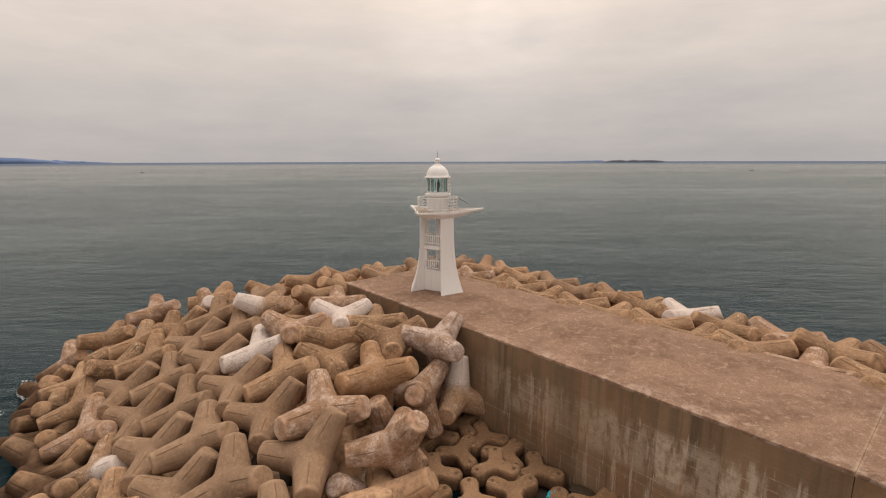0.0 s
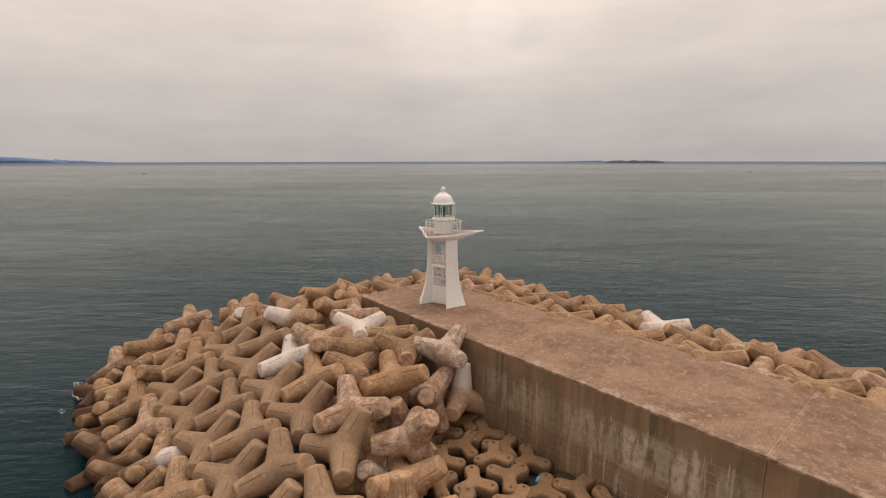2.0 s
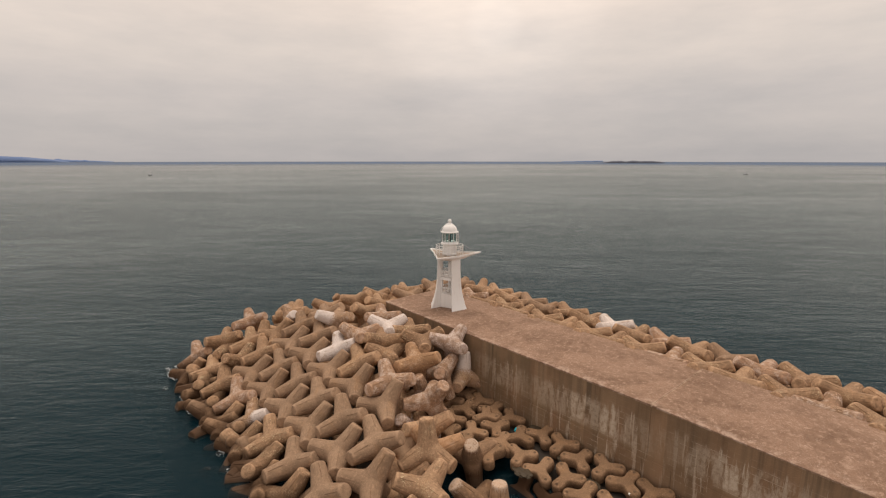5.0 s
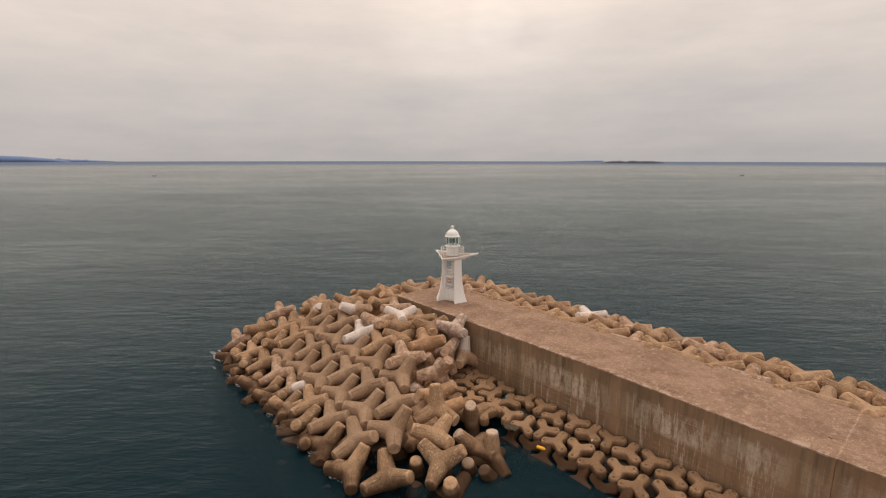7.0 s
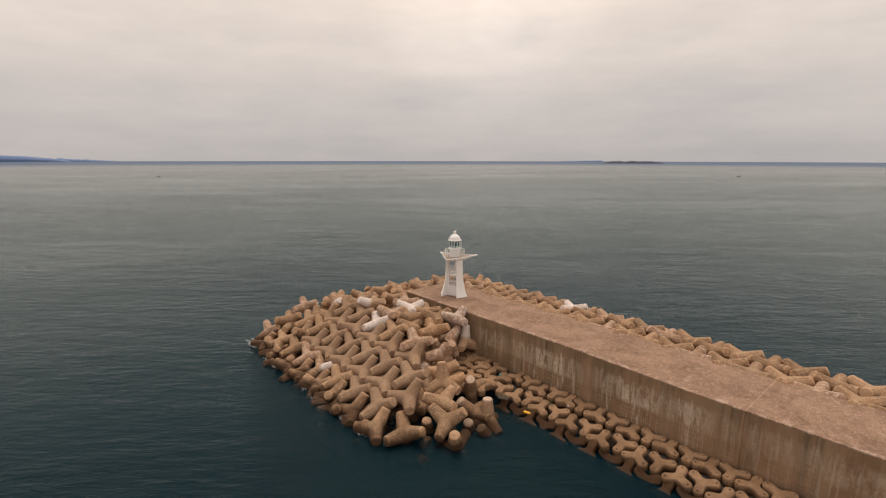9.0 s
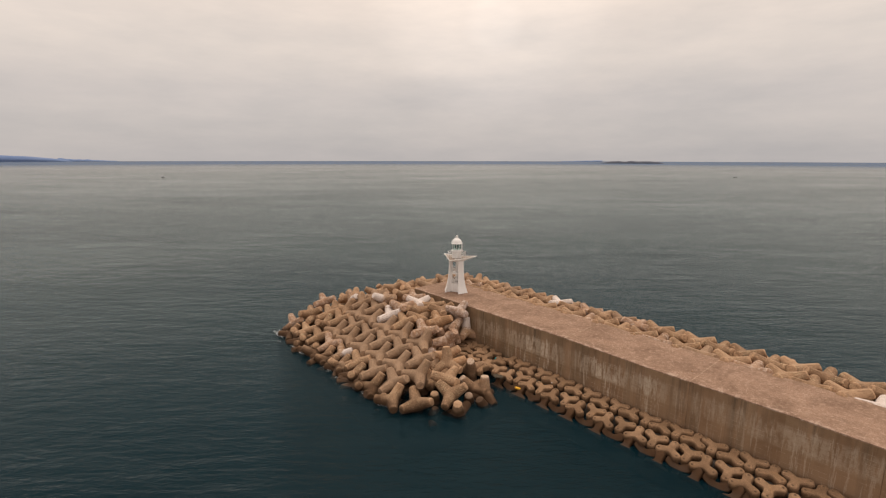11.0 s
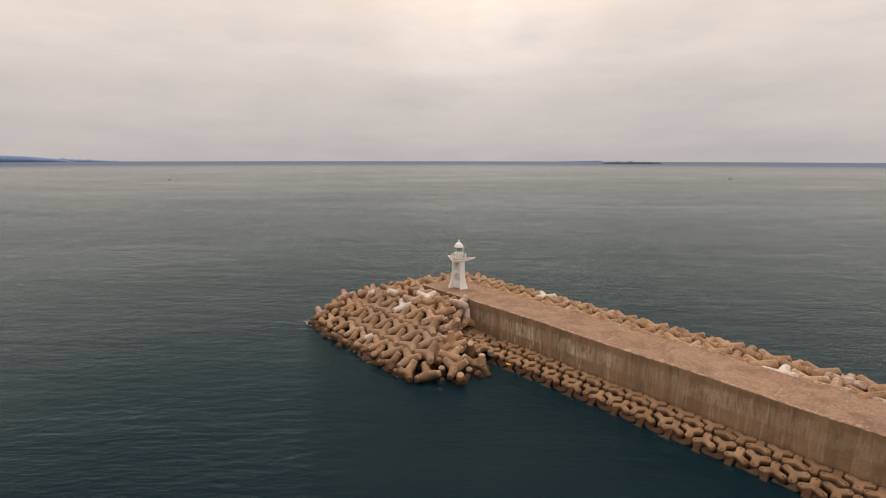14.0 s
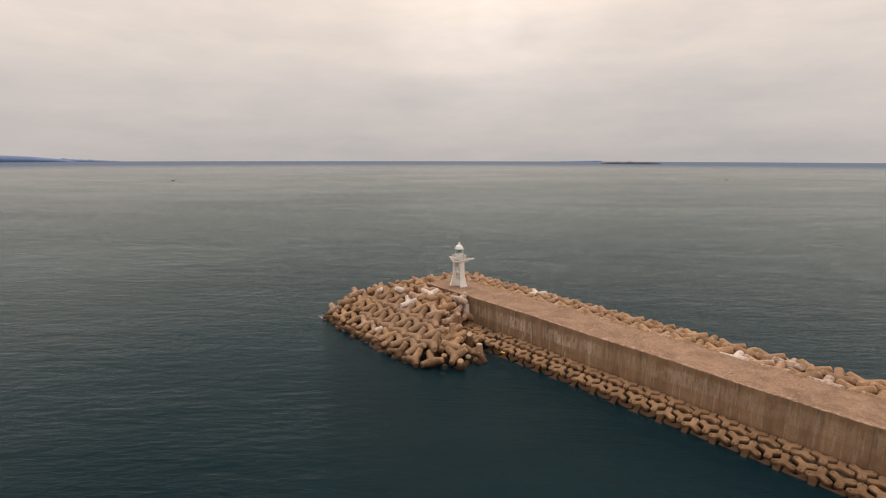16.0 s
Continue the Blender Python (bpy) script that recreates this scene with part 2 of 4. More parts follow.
def slab_concrete():
    """Foot-worn, sun-dried deck concrete: brown, with pale scuffs, dark damp patches and small stones."""
    p = Paint("deck_concrete", 0.95)
    at = p.geo.outputs["Position"]
    broad = p.noise(at, 0.25, 6, 0.65, 0.8)
    colour = p.mix(p.step(broad, 0.3, 0.7), (0.156, 0.089, 0.054), (0.264, 0.158, 0.104))
    mid = p.noise(at, 2.3, 8, 0.74, 0.4)
    pocked = p.noise(at, 0.95, 7, 0.78, 0.7)
    colour = p.mix(p.step(pocked, 0.50, 0.64, 0, 0.40), colour, (0.315, 0.202, 0.142))
    colour = p.mix(p.step(pocked, 0.34, 0.47, 0.28, 0), colour, (0.140, 0.086, 0.056))
    colour = p.mix(p.step(mid, 0.52, 0.62, 0, 0.75), colour, (0.355, 0.235, 0.168))
    colour = p.mix(p.step(mid, 0.30, 0.46, 0.42, 0), colour, (0.130, 0.083, 0.057))
    fine = p.noise(at, 10, 6, 0.75)
    colour = p.mix(p.step(fine, 0.56, 0.68, 0, 0.62), colour, (0.45, 0.325, 0.255))
    colour = p.mix(p.step(fine, 0.30, 0.42, 0.5, 0), colour, (0.10, 0.065, 0.045))
    # grit and chipped spots
    grit = p.noise(at, 6.5, 3, 0.6)
    colour = p.mix(p.step(grit, 0.63, 0.68, 0, 0.6), colour, (0.46, 0.34, 0.27))
    colour = p.mix(p.step(grit, 0.30, 0.34, 0.55, 0), colour, (0.11, 0.07, 0.047))
    # fine pale scratches and crazing
    craze = p.noise(at, 2.2, 8, 0.8, 1.5)
    thread = p.step(p.maths("ABSOLUTE", p.maths("SUBTRACT", craze, 0.5)), 0.002, 0.012, 0.75, 0.0)
    colour = p.mix(p.maths("MULTIPLY", thread, p.step(broad, 0.40, 0.58)), colour, (0.45, 0.33, 0.25))
    # pale mortar smeared along the slab joints
    for k, joint in enumerate((7.2, -9.4, -24.5, -40.2, -55.8)):
        near = p.step(p.maths("ABSOLUTE", p.maths("SUBTRACT", p.axis(at, 1), joint)), 0.02, 0.11, 0.5, 0.0)
        colour = p.mix(p.maths("MULTIPLY", near, p.step(mid, 0.40, 0.56)), colour, (0.46, 0.345, 0.25))
    edge = p.step(p.axis(at, 0), 0.0, 1.1, 1.0, 0.0)
    scuff = p.maths("MULTIPLY", edge, p.step(p.noise(at, 1.1, 6, 0.7, 0.4), 0.46, 0.62))
    colour = p.mix(p.maths("MULTIPLY", scuff, 0.6), colour, (0.50, 0.38, 0.30))
    p.bump(p.maths("ADD", mid, p.maths("ADD", pocked, p.maths("MULTIPLY", fine, 0.5))), 0.6, 0.06)
    return p.done(colour)


def wall_concrete():
    """Shuttered wall face: form panels in slightly different browns, dark run-off, and lime bloom caught between the panel joints."""
    p = Paint("wall_concrete", 0.95)
    at = p.geo.outputs["Position"]
    y, height = p.axis(at, 1), p.axis(at, 2)
    broad = p.noise(at, 0.3, 5, 0.6, 0.4)
    colour = p.mix(p.step(broad, 0.3, 0.7), (0.212, 0.122, 0.066), (0.302, 0.184, 0.107))
    # thin olive growth, most of it towards the head
    growth = p.maths("MULTIPLY", p.step(y, -36.0, -10.0, 0.1, 0.55), p.step(p.noise(p.mapped(at, (1.0, 1.0, 0.4)), 0.5, 5, 0.65), 0.36, 0.6))
    colour = p.mix(growth, colour, (0.170, 0.128, 0.074))
    # form panels
    panel = p.nodes.new("ShaderNodeTexWhiteNoise")
    panel.noise_dimensions = "1D"
    p.links.new(p.maths("FLOOR", p.maths("DIVIDE", y, 1.22)), panel.inputs["W"])
    tone = panel.outputs["Value"]
    colour = p.mix(p.step(tone, 0.45, 1.0, 0, 0.35), colour, (0.335, 0.232, 0.145))
    colour = p.mix(p.step(tone, 0.0, 0.4, 0.25, 0), colour, (0.125, 0.088, 0.055))
    # dark run-off in clusters, widest under the edge
    cluster = p.noise(p.mapped(at, (1.0, 1.0, 0.03)), 0.34, 3, 0.5)
    streak = p.noise(p.mapped(at, (1.0, 2.3, 0.07)), 1.0, 5, 0.62)
    run = p.maths("MULTIPLY", p.step(streak, 0.40, 0.60), p.step(cluster, 0.42, 0.62, 0.15, 1.0))
    colour = p.mix(p.maths("MULTIPLY", run, p.step(height, -3.9, -0.6, 0.3, 0.58)), colour, (0.072, 0.055, 0.037))
    # lime bloom: strongest on a few lengths of the wall, in the middle lift
    length = p.nodes.new("ShaderNodeValToRGB")
    ramp = length.color_ramp.elements
    ramp[0].position, ramp[0].color = 0.0, (0, 0, 0, 1)
    ramp[1].position, ramp[1].color = 1.0, (0.25, 0.25, 0.25, 1)
    for where, how_much in ((7, 0.05), (11, 0.6), (14, 0.25), (18.5, 0.9), (21.5, 1.0), (24.2, 0.45), (24.9, 0.1), (26.6, 0.3), (28.5, 1.0), (31.5, 0.95), (33.5, 0.3),
                            (35.8, 0.8), (38, 0.2), (46, 0.25), (50, 0.45), (54, 0.3)):
        n = ramp.new(where / 60)
        n.color = (how_much, how_much, how_much, 1)
    p.links.new(p.maths("DIVIDE", y, -60.0), length.inputs["Fac"])
    lift = p.maths("MULTIPLY", p.step(height, -1.15, -1.75), p.step(height, -3.95, -3.3))
    sheet = p.noise(p.mapped(at, (1.0, 1.5, 0.34)), 1.0, 6, 0.66, 0.2)
    drips = p.noise(p.mapped(at, (1.0, 2.4, 0.16)), 1.0, 6, 0.72)
    flecks = p.noise(p.mapped(at, (1.0, 2.0, 2.6)), 1.5, 7, 0.78)
    bloom = p.maths("MULTIPLY", p.step(sheet, 0.40, 0.54), p.step(flecks, 0.34, 0.54, 0.3, 1.0))
    bloom = p.maths("MULTIPLY", bloom, p.step(tone, 0.1, 0.6, 0.6, 1.0))
    bloom = p.maths("MULTIPLY", bloom, p.maths("MULTIPLY", lift, length.outputs["Color"]))
    colour = p.mix(p.maths("MULTIPLY", bloom, 0.95), colour, (0.55, 0.455, 0.355))
    # hard-edged runs of lime down the face
    run_down = p.maths("MULTIPLY", p.step(drips, 0.54, 0.60), p.maths("MULTIPLY", p.step(flecks, 0.36, 0.5, 0.35, 1.0), p.step(height, -0.9, -1.3)))
    colour = p.mix(p.maths("MULTIPLY", run_down, p.maths("ADD", p.maths("MULTIPLY", length.outputs["Color"], 0.8), 0.05)), colour, (0.53, 0.44, 0.345))
    # thin lime lines along the board joints
    courses = p.nodes.new("ShaderNodeTexBrick")
    courses.inputs["Scale"].default_value, courses.inputs["Mortar Size"].default_value = 1.0, 0.022
    courses.inputs["Brick Width"].default_value, courses.inputs["Row Height"].default_value = 1.22, 0.46
    courses.inputs["Mortar Smooth"].default_value = 0.6
    courses.offset = 0.0
    face = p.nodes.new("ShaderNodeCombineXYZ")
    p.links.new(y, face.inputs[0])
    p.links.new(height, face.inputs[1])
    p.links.new(face.outputs[0], courses.inputs["Vector"])
    lime = p.maths("MULTIPLY", courses.outputs["Fac"], p.step(p.noise(at, 0.9, 6, 0.75), 0.46, 0.62))
    lime = p.maths("MULTIPLY", lime, p.maths("ADD", p.maths("MULTIPLY", length.outputs["Color"], 0.75), 0.15))
    colour = p.mix(p.maths("MULTIPLY", lime, p.step(height, -0.7, -1.5, 0, 1.0)), colour, (0.52, 0.43, 0.34))
    fine = p.noise(at, 12, 6, 0.7)
    colour = p.mix(p.step(fine, 0.5, 0.8, 0, 0.4), colour, (0.31, 0.23, 0.15))
    colour = p.mix(p.step(fine, 0.28, 0.42, 0.3, 0), colour, (0.10, 0.068, 0.042))
    p.bump(p.maths("ADD", fine, p.maths("ADD", p.noise(at, 3, 4), p.maths("MULTIPLY", courses.outputs["Fac"], -0.6))), 0.45, 0.03)
    return p.done(colour)


DECK, WALL = slab_concrete(), wall_concrete()


def painted(name, colour, dirt=(0.45, 0.38, 0.30), amount=0.35, roughness=0.55):
    p = Paint(name, roughness)
    at = p.coords.outputs["Object"]
    run = p.noise(p.mapped(at, (3.0, 3.0, 0.35)), 1.5, 5, 0.6)
    tone = p.mix(p.step(run, 0.50, 0.80, 0, amount), colour, dirt)
    speck = p.noise(at, 11, 5, 0.7)
    tone = p.mix(p.step(speck, 0.60, 0.80, 0, amount), tone, dirt)
    p.bump(p.noise(at, 6, 5), 0.08, 0.02)
    return p.done(tone)


WHITE_PAINT = painted("white_masonry_paint", (0.80, 0.79, 0.78))
GRIMY = painted("grimy_floor_paint", (0.30, 0.24, 0.19), (0.12, 0.085, 0.06), 0.7, 0.8)
RAIL_PAINT = painted("white_rail_paint", (0.74, 0.73, 0.72), (0.32, 0.22, 0.15), 0.5)
DARK_METAL = painted("dark_lamp_metal", (0.05, 0.06, 0.06), (0.12, 0.08, 0.05), 0.3, 0.4)
PANEL_BLUE = painted("solar_panel_cells", (0.03, 0.035, 0.05), (0.1, 0.1, 0.1), 0.15, 0.2)
YELLOW = painted("yellow_float_plastic", (0.80, 0.42, 0.02), (0.4, 0.25, 0.05), 0.2, 0.45)
TEAL = painted("turquoise_net_plastic", (0.0, 0.33, 0.42), (0.02, 0.2, 0.25), 0.3, 0.6)
BOTTLE_WHITE = painted("white_litter_plastic", (0.80, 0.80, 0.78), (0.5, 0.45, 0.4), 0.2, 0.4)
GAP_SHADE_ROCK = painted("gap_shade_rubble", (0.045, 0.035, 0.027), (0.02, 0.016, 0.012), 0.6, 0.95)
WEED = painted("brown_seaweed", (0.045, 0.030, 0.014), (0.10, 0.06, 0.025), 0.6, 0.7)
HULL = painted("dark_boat_hull", (0.11, 0.11, 0.12), (0.1, 0.08, 0.07), 0.3, 0.5)


def lantern_glass():
    p = Paint("lantern_glass", 0.03)
    p.bsdf.inputs["Transmission Weight"].default_value = 1.0
    p.bsdf.inputs["IOR"].default_value = 1.1
    return p.done((0.78, 0.91, 0.89))


GLASS = lantern_glass()


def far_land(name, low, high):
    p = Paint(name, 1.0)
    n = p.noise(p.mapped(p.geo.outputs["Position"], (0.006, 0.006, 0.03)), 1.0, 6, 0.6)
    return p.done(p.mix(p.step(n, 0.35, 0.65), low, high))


# the haze of distance is put into these base colours
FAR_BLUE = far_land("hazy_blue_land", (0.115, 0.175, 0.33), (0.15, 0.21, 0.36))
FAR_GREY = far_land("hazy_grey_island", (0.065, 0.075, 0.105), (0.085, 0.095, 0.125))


DEEP, FAR_HAZE = (0.0010, 0.0102, 0.0155), (0.045, 0.085, 0.16)


def sea_water():
    """The sea's surface: wind ripples on a low swell with broad slicks; clear beneath the gloss."""
    p = Paint("sea_water")
    at = p.geo.outputs["Position"]
    across = p.nodes.new("ShaderNodeMapping")
    across.inputs["Rotation"].default_value = (0, 0, radians(41))
    across.inputs["Location"].default_value = (613.7, 411.3, 7.43)
    p.links.new(at, across.inputs["Vector"])
    along = across.outputs[0]
    slick = p.noise(p.mapped(along, (0.0042, 0.012, 1)), 1.0, 6, 0.62, 0.9)
    streak = p.noise(p.mapped(along, (0.012, 0.075, 1)), 1.0, 5, 0.65, 0.5)
    chop = p.noise(p.mapped(along, (0.30, 1.0, 1)), 0.95, 6, 0.68, 0.3)
    swell = p.noise(p.mapped(along, (0.055, 0.13, 1)), 1.0, 7, 0.62, 0.4)
    waves = p.noise(p.mapped(along, (0.13, 0.34, 1)), 1.0, 4, 0.6, 0.3)
    ripple = p.noise(p.mapped(along, (0.6, 1.0, 1)), 3.4, 3, 0.6)
    calm = p.step(p.maths("ADD", p.maths("MULTIPLY", slick, 0.65), p.maths("MULTIPLY", streak, 0.35)), 0.36, 0.60, 1.18, 0.72)
    small = p.maths("ADD", p.maths("MULTIPLY", p.maths("ADD", chop, waves), 0.23), p.maths("ADD", p.maths("MULTIPLY", swell, 0.30), p.maths("MULTIPLY", ripple, 0.03)))
    broad = p.maths("ADD", p.maths("MULTIPLY", streak, 0.14), p.maths("MULTIPLY", slick, 0.30))
    n = p.nodes.new("ShaderNodeBump")
    n.inputs["Strength"].default_value, n.inputs["Distance"].default_value = 1.0, 1.0
    p.links.new(p.maths("ADD", p.maths("MULTIPLY", small, calm), broad), n.inputs["Height"])
    gloss = p.nodes.new("ShaderNodeBsdfGlossy")
    gloss.inputs["Roughness"].default_value = 0.16
    p.links.new(n.outputs[0], gloss.inputs["Normal"])
    # the body of the water: silty and dark offshore, clearer over the foot of the armour
    body = p.nodes.new("ShaderNodeBsdfDiffuse")
    # beyond 1500 m haze is painted in as a bluer body colour
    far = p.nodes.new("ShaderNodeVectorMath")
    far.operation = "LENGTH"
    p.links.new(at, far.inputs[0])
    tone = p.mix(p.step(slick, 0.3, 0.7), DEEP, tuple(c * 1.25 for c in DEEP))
    p.put(p.mix(p.step(far.outputs["Value"], 1500, 2600), tone, FAR_HAZE), body.inputs["Color"])
    x, y = p.axis(at, 0), p.axis(at, 1)
    mound = p.maths("MULTIPLY", p.step(x, -25.0, -21.0), p.step(y, -25.0, -20.0))
    shallows = p.maths("MULTIPLY", p.maths("MULTIPLY", p.maths("MAXIMUM", p.maths("MULTIPLY", mound, 0.33), p.step(x, -10.5, -7.0, 0.0, 0.08)), p.step(y, 20.0, 28.0, 1.0, 0.0)), p.step(x, 0.0, 2.0, 1.0, 0.0))
    through_it = p.nodes.new("ShaderNodeBsdfTransparent")
    clear = p.nodes.new("ShaderNodeMixShader")
    p.links.new(shallows, clear.inputs[0])
    p.links.new(body.outputs[0], clear.inputs[1])
    p.links.new(through_it.outputs[0], clear.inputs[2])
    edge = p.nodes.new("ShaderNodeFresnel")
    edge.inputs["IOR"].default_value = 1.142
    p.links.new(n.outputs[0], edge.inputs["Normal"])
    p.put(p.mix(p.step(edge.outputs[0], 0.4, 0.8), p.mix(p.step(edge.outputs[0], 0.0, 0.16), (0.78, 0.955, 1.0), (0.89, 1.0, 0.965)), (1.0, 0.985, 0.968)), gloss.inputs["Color"])
    both = p.nodes.new("ShaderNodeMixShader")
    # wave slopes keep the gloss of far water well below that of a still pool; beyond 1500 m it is cut further so the
    # painted haze shows
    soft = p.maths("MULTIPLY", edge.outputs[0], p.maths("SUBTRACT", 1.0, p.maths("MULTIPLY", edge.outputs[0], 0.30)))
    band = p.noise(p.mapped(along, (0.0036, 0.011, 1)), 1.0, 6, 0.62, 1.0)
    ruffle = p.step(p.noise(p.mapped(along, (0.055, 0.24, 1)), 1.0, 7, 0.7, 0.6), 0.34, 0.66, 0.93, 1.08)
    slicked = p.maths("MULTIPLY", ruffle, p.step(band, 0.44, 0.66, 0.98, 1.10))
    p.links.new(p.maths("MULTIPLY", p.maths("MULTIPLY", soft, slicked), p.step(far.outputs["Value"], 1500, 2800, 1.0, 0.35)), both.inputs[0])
    p.links.new(clear.outputs[0], both.inputs[1])
    p.links.new(gloss.outputs[0], both.inputs[2])
    p.links.new(both.outputs[0], p.nodes["Material Output"].inputs["Surface"])
    p.nodes.remove(p.bsdf)
    return p.mat


def murk(name, alpha):
    """A level of clouded water under the surface."""
    p = Paint(name, 1.0)
    p.bsdf.inputs["Specular IOR Level"].default_value = 0.0
    p.bsdf.inputs["Alpha"].default_value = alpha
    return p.done(p.mix(p.step(p.noise(p.geo.outputs["Position"], 0.05, 3), 0.3, 0.7), DEEP, tuple(c * 1.25 for c in DEEP)))


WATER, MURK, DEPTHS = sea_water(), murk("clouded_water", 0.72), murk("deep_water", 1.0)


def foam_material():
    """Broken lace of foam: white threads with open water between them."""
    p = Paint("sea_foam", 0.8)
    at = p.geo.outputs["Position"]
    p.put(p.step(p.noise(at, 3.2, 6, 0.75, 0.8), 0.48, 0.58, 0.0, 0.85), p.bsdf.inputs["Alpha"])
    return p.done(p.mix(p.noise(at, 4, 5), (0.35, 0.36, 0.36), (0.7, 0.7, 0.7)))


FOAM = foam_material()

# ---- mesh helpers ----


def part(name, bm, material, parent=None, label="", smooth=False):
    """Links a bmesh as one mesh object, under a thing or a part where one is given."""
    data = bpy.data.meshes.new(name)
    bm.to_mesh(data)
    bm.free()
    data.materials.append(material)
    if smooth:
        for poly in data.polygons:
            poly.use_smooth = True
    ob = new(name, data)
    if parent is not None:
        ob.parent = parent
    if label:
        tagged(ob, label)
    return ob


def box(bm, low, high, bevel=0.0):
    vs = [bm.verts.new((x, y, z)) for x in (low[0], high[0]) for y in (low[1], high[1]) for z in (low[2], high[2])]
    for f in ((0, 1, 3, 2), (4, 6, 7, 5), (0, 4, 5, 1), (2, 3, 7, 6), (0, 2, 6, 4), (1, 5, 7, 3)):
        bm.faces.new([vs[i] for i in f])
    if bevel:
        es = [ed for ed in bm.edges if all(v in vs for v in ed.verts)]
        bmesh.ops.bevel(bm, geom=es, offset=bevel, segments=2, affect="EDGES", profile=0.5)
    return bm


def rod(bm, a, b, r, sides=8, r2=None):
    """A round bar from a to b."""
    a, b = Vector(a), Vector(b)
    way = (b - a).to_track_quat("Z", "Y").to_matrix()
    rings = []
    for at, rad in ((a, r), (b, r if r2 is None else r2)):
        rings.append([bm.verts.new(at + way @ Vector((rad * math.cos(2 * math.pi * k / sides), rad * math.sin(2 * math.pi * k / sides), 0))) for k in range(sides)])
    for k in range(sides):
        bm.faces.new((rings[0][k], rings[0][(k + 1) % sides], rings[1][(k + 1) % sides], rings[1][k]))
    bm.faces.new(rings[0][::-1])
    bm.faces.new(rings[1])
    return bm


def turned(bm, profile, sides=32, centre=(0, 0), caps=True):
    """A turned solid: profile is a list of (radius, z)."""
    rings = []
    for r, z in profile:
        rings.append([bm.verts.new((centre[0] + r * math.cos(2 * math.pi * k / sides), centre[1] + r * math.sin(2 * math.pi * k / sides), z)) for k in range(sides)])
    for a, b in zip(rings, rings[1:]):
        for k in range(sides):
            bm.faces.new((a[k], a[(k + 1) % sides], b[(k + 1) % sides], b[k]))
    if caps:
        bm.faces.new(rings[0][::-1])
        bm.faces.new(rings[-1])
    return bm


def ring_bar(bm, radius, z, r, sides=40, centre=(0, 0)):
    """A round bar bent into a level ring."""
    loops = []
    for k in range(sides):
        a = 2 * math.pi * k / sides
        loops.append([bm.verts.new((centre[0] + (radius + r * math.cos(b)) * math.cos(a), centre[1] + (radius + r * math.cos(b)) * math.sin(a), z + r * math.sin(b)))
                      for b in (math.pi * j / 3 for j in range(6))])
    for k in range(sides):
        for j in range(6):
            bm.faces.new((loops[k][j], loops[(k + 1) % sides][j], loops[(k + 1) % sides][(j + 1) % 6], loops[k][(j + 1) % 6]))
    return bm


def lofted(bm, loops):
    """Skins a list of equal closed loops and caps both ends."""
    rows = [[bm.verts.new(p) for p in loop] for loop in loops]
    n = len(rows[0])
    for a, b in zip(rows, rows[1:]):
        for k in range(n):
            bm.faces.new((a[k], a[(k + 1) % n], b[(k + 1) % n], b[k]))
    bm.faces.new(rows[0][::-1])
    bm.faces.new(rows[-1])
    return bm


def empty(name, at, label, category, group="", turn=0.0):
    ob = new(name)
    ob.matrix_world = pose(*at, 0, 0, turn)
    ob.empty_display_size = 0.3
    return tagged(ob, label, category, group)


# ---- sea, seabed and far land ----
SEA = -7.0

bm = bmesh.new()
steps = [0, 40, 90, 160, 300, 600, 1200, 2400, 4970]
rings = []
for r in steps[1:]:
    rings.append([bm.verts.new((r * math.cos(2 * math.pi * k / 96), r * math.sin(2 * math.pi * k / 96), SEA)) for k in range(96)])
hub = bm.verts.new((0, 0, SEA))
for k in range(96):
    bm.faces.new((hub, rings[0][k], rings[0][(k + 1) % 96]))
for a, b in zip(rings, rings[1:]):
    for k in range(96):
        bm.faces.new((a[k], b[k], b[(k + 1) % 96], a[(k + 1) % 96]))
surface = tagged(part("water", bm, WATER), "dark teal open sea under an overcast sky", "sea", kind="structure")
surface.visible_shadow = False
for depth, material, reach in ((0.35, MURK, 150), (0.9, MURK, 150), (2.2, DEPTHS, 4960)):
    bm = bmesh.new()
    bmesh.ops.create_circle(bm, cap_ends=True, segments=64, radius=reach)
    level = tagged(part("water_depth", bm, material), "clouded teal water under the surface", "sea", kind="structure")
    level.location = (0, 0, SEA - depth)
    level.visible_shadow = False


def far_ridge(name, material, distance, az0, az1, tall, label, seed):
    """Low land on the horizon: a long mound with an uneven crest that sinks to the sea at its ends."""
    rng = random.Random(seed)
    n = 60
    loops = []
    for k in range(n + 1):
        s = k / n
        az = radians(az0 + (az1 - az0) * s)
        h = tall(s) * (0.86 + 0.28 * noise.noise((s * 9, seed, 0)))
        rim = Vector((math.sin(az), math.cos(az), 0))
        loops.append([rim * (distance - 60) + Vector((0, 0, SEA - 1)), rim * (distance - 25) + Vector((0, 0, SEA + max(h * 0.7, 0.3))),
                      rim * distance + Vector((0, 0, SEA + max(h, 0.4))), rim * (distance + 60) + Vector((0, 0, SEA - 1))])
    bm = bmesh.new()
    lofted(bm, loops)
    tagged(part(name, bm, material, smooth=True), label, "land", kind="structure")


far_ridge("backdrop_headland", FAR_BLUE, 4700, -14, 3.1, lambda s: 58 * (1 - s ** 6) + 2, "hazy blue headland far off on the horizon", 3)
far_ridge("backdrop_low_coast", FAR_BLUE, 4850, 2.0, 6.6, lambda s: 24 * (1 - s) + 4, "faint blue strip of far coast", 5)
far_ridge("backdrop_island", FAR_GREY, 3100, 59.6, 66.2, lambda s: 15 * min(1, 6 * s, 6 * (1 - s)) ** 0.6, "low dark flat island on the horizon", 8)
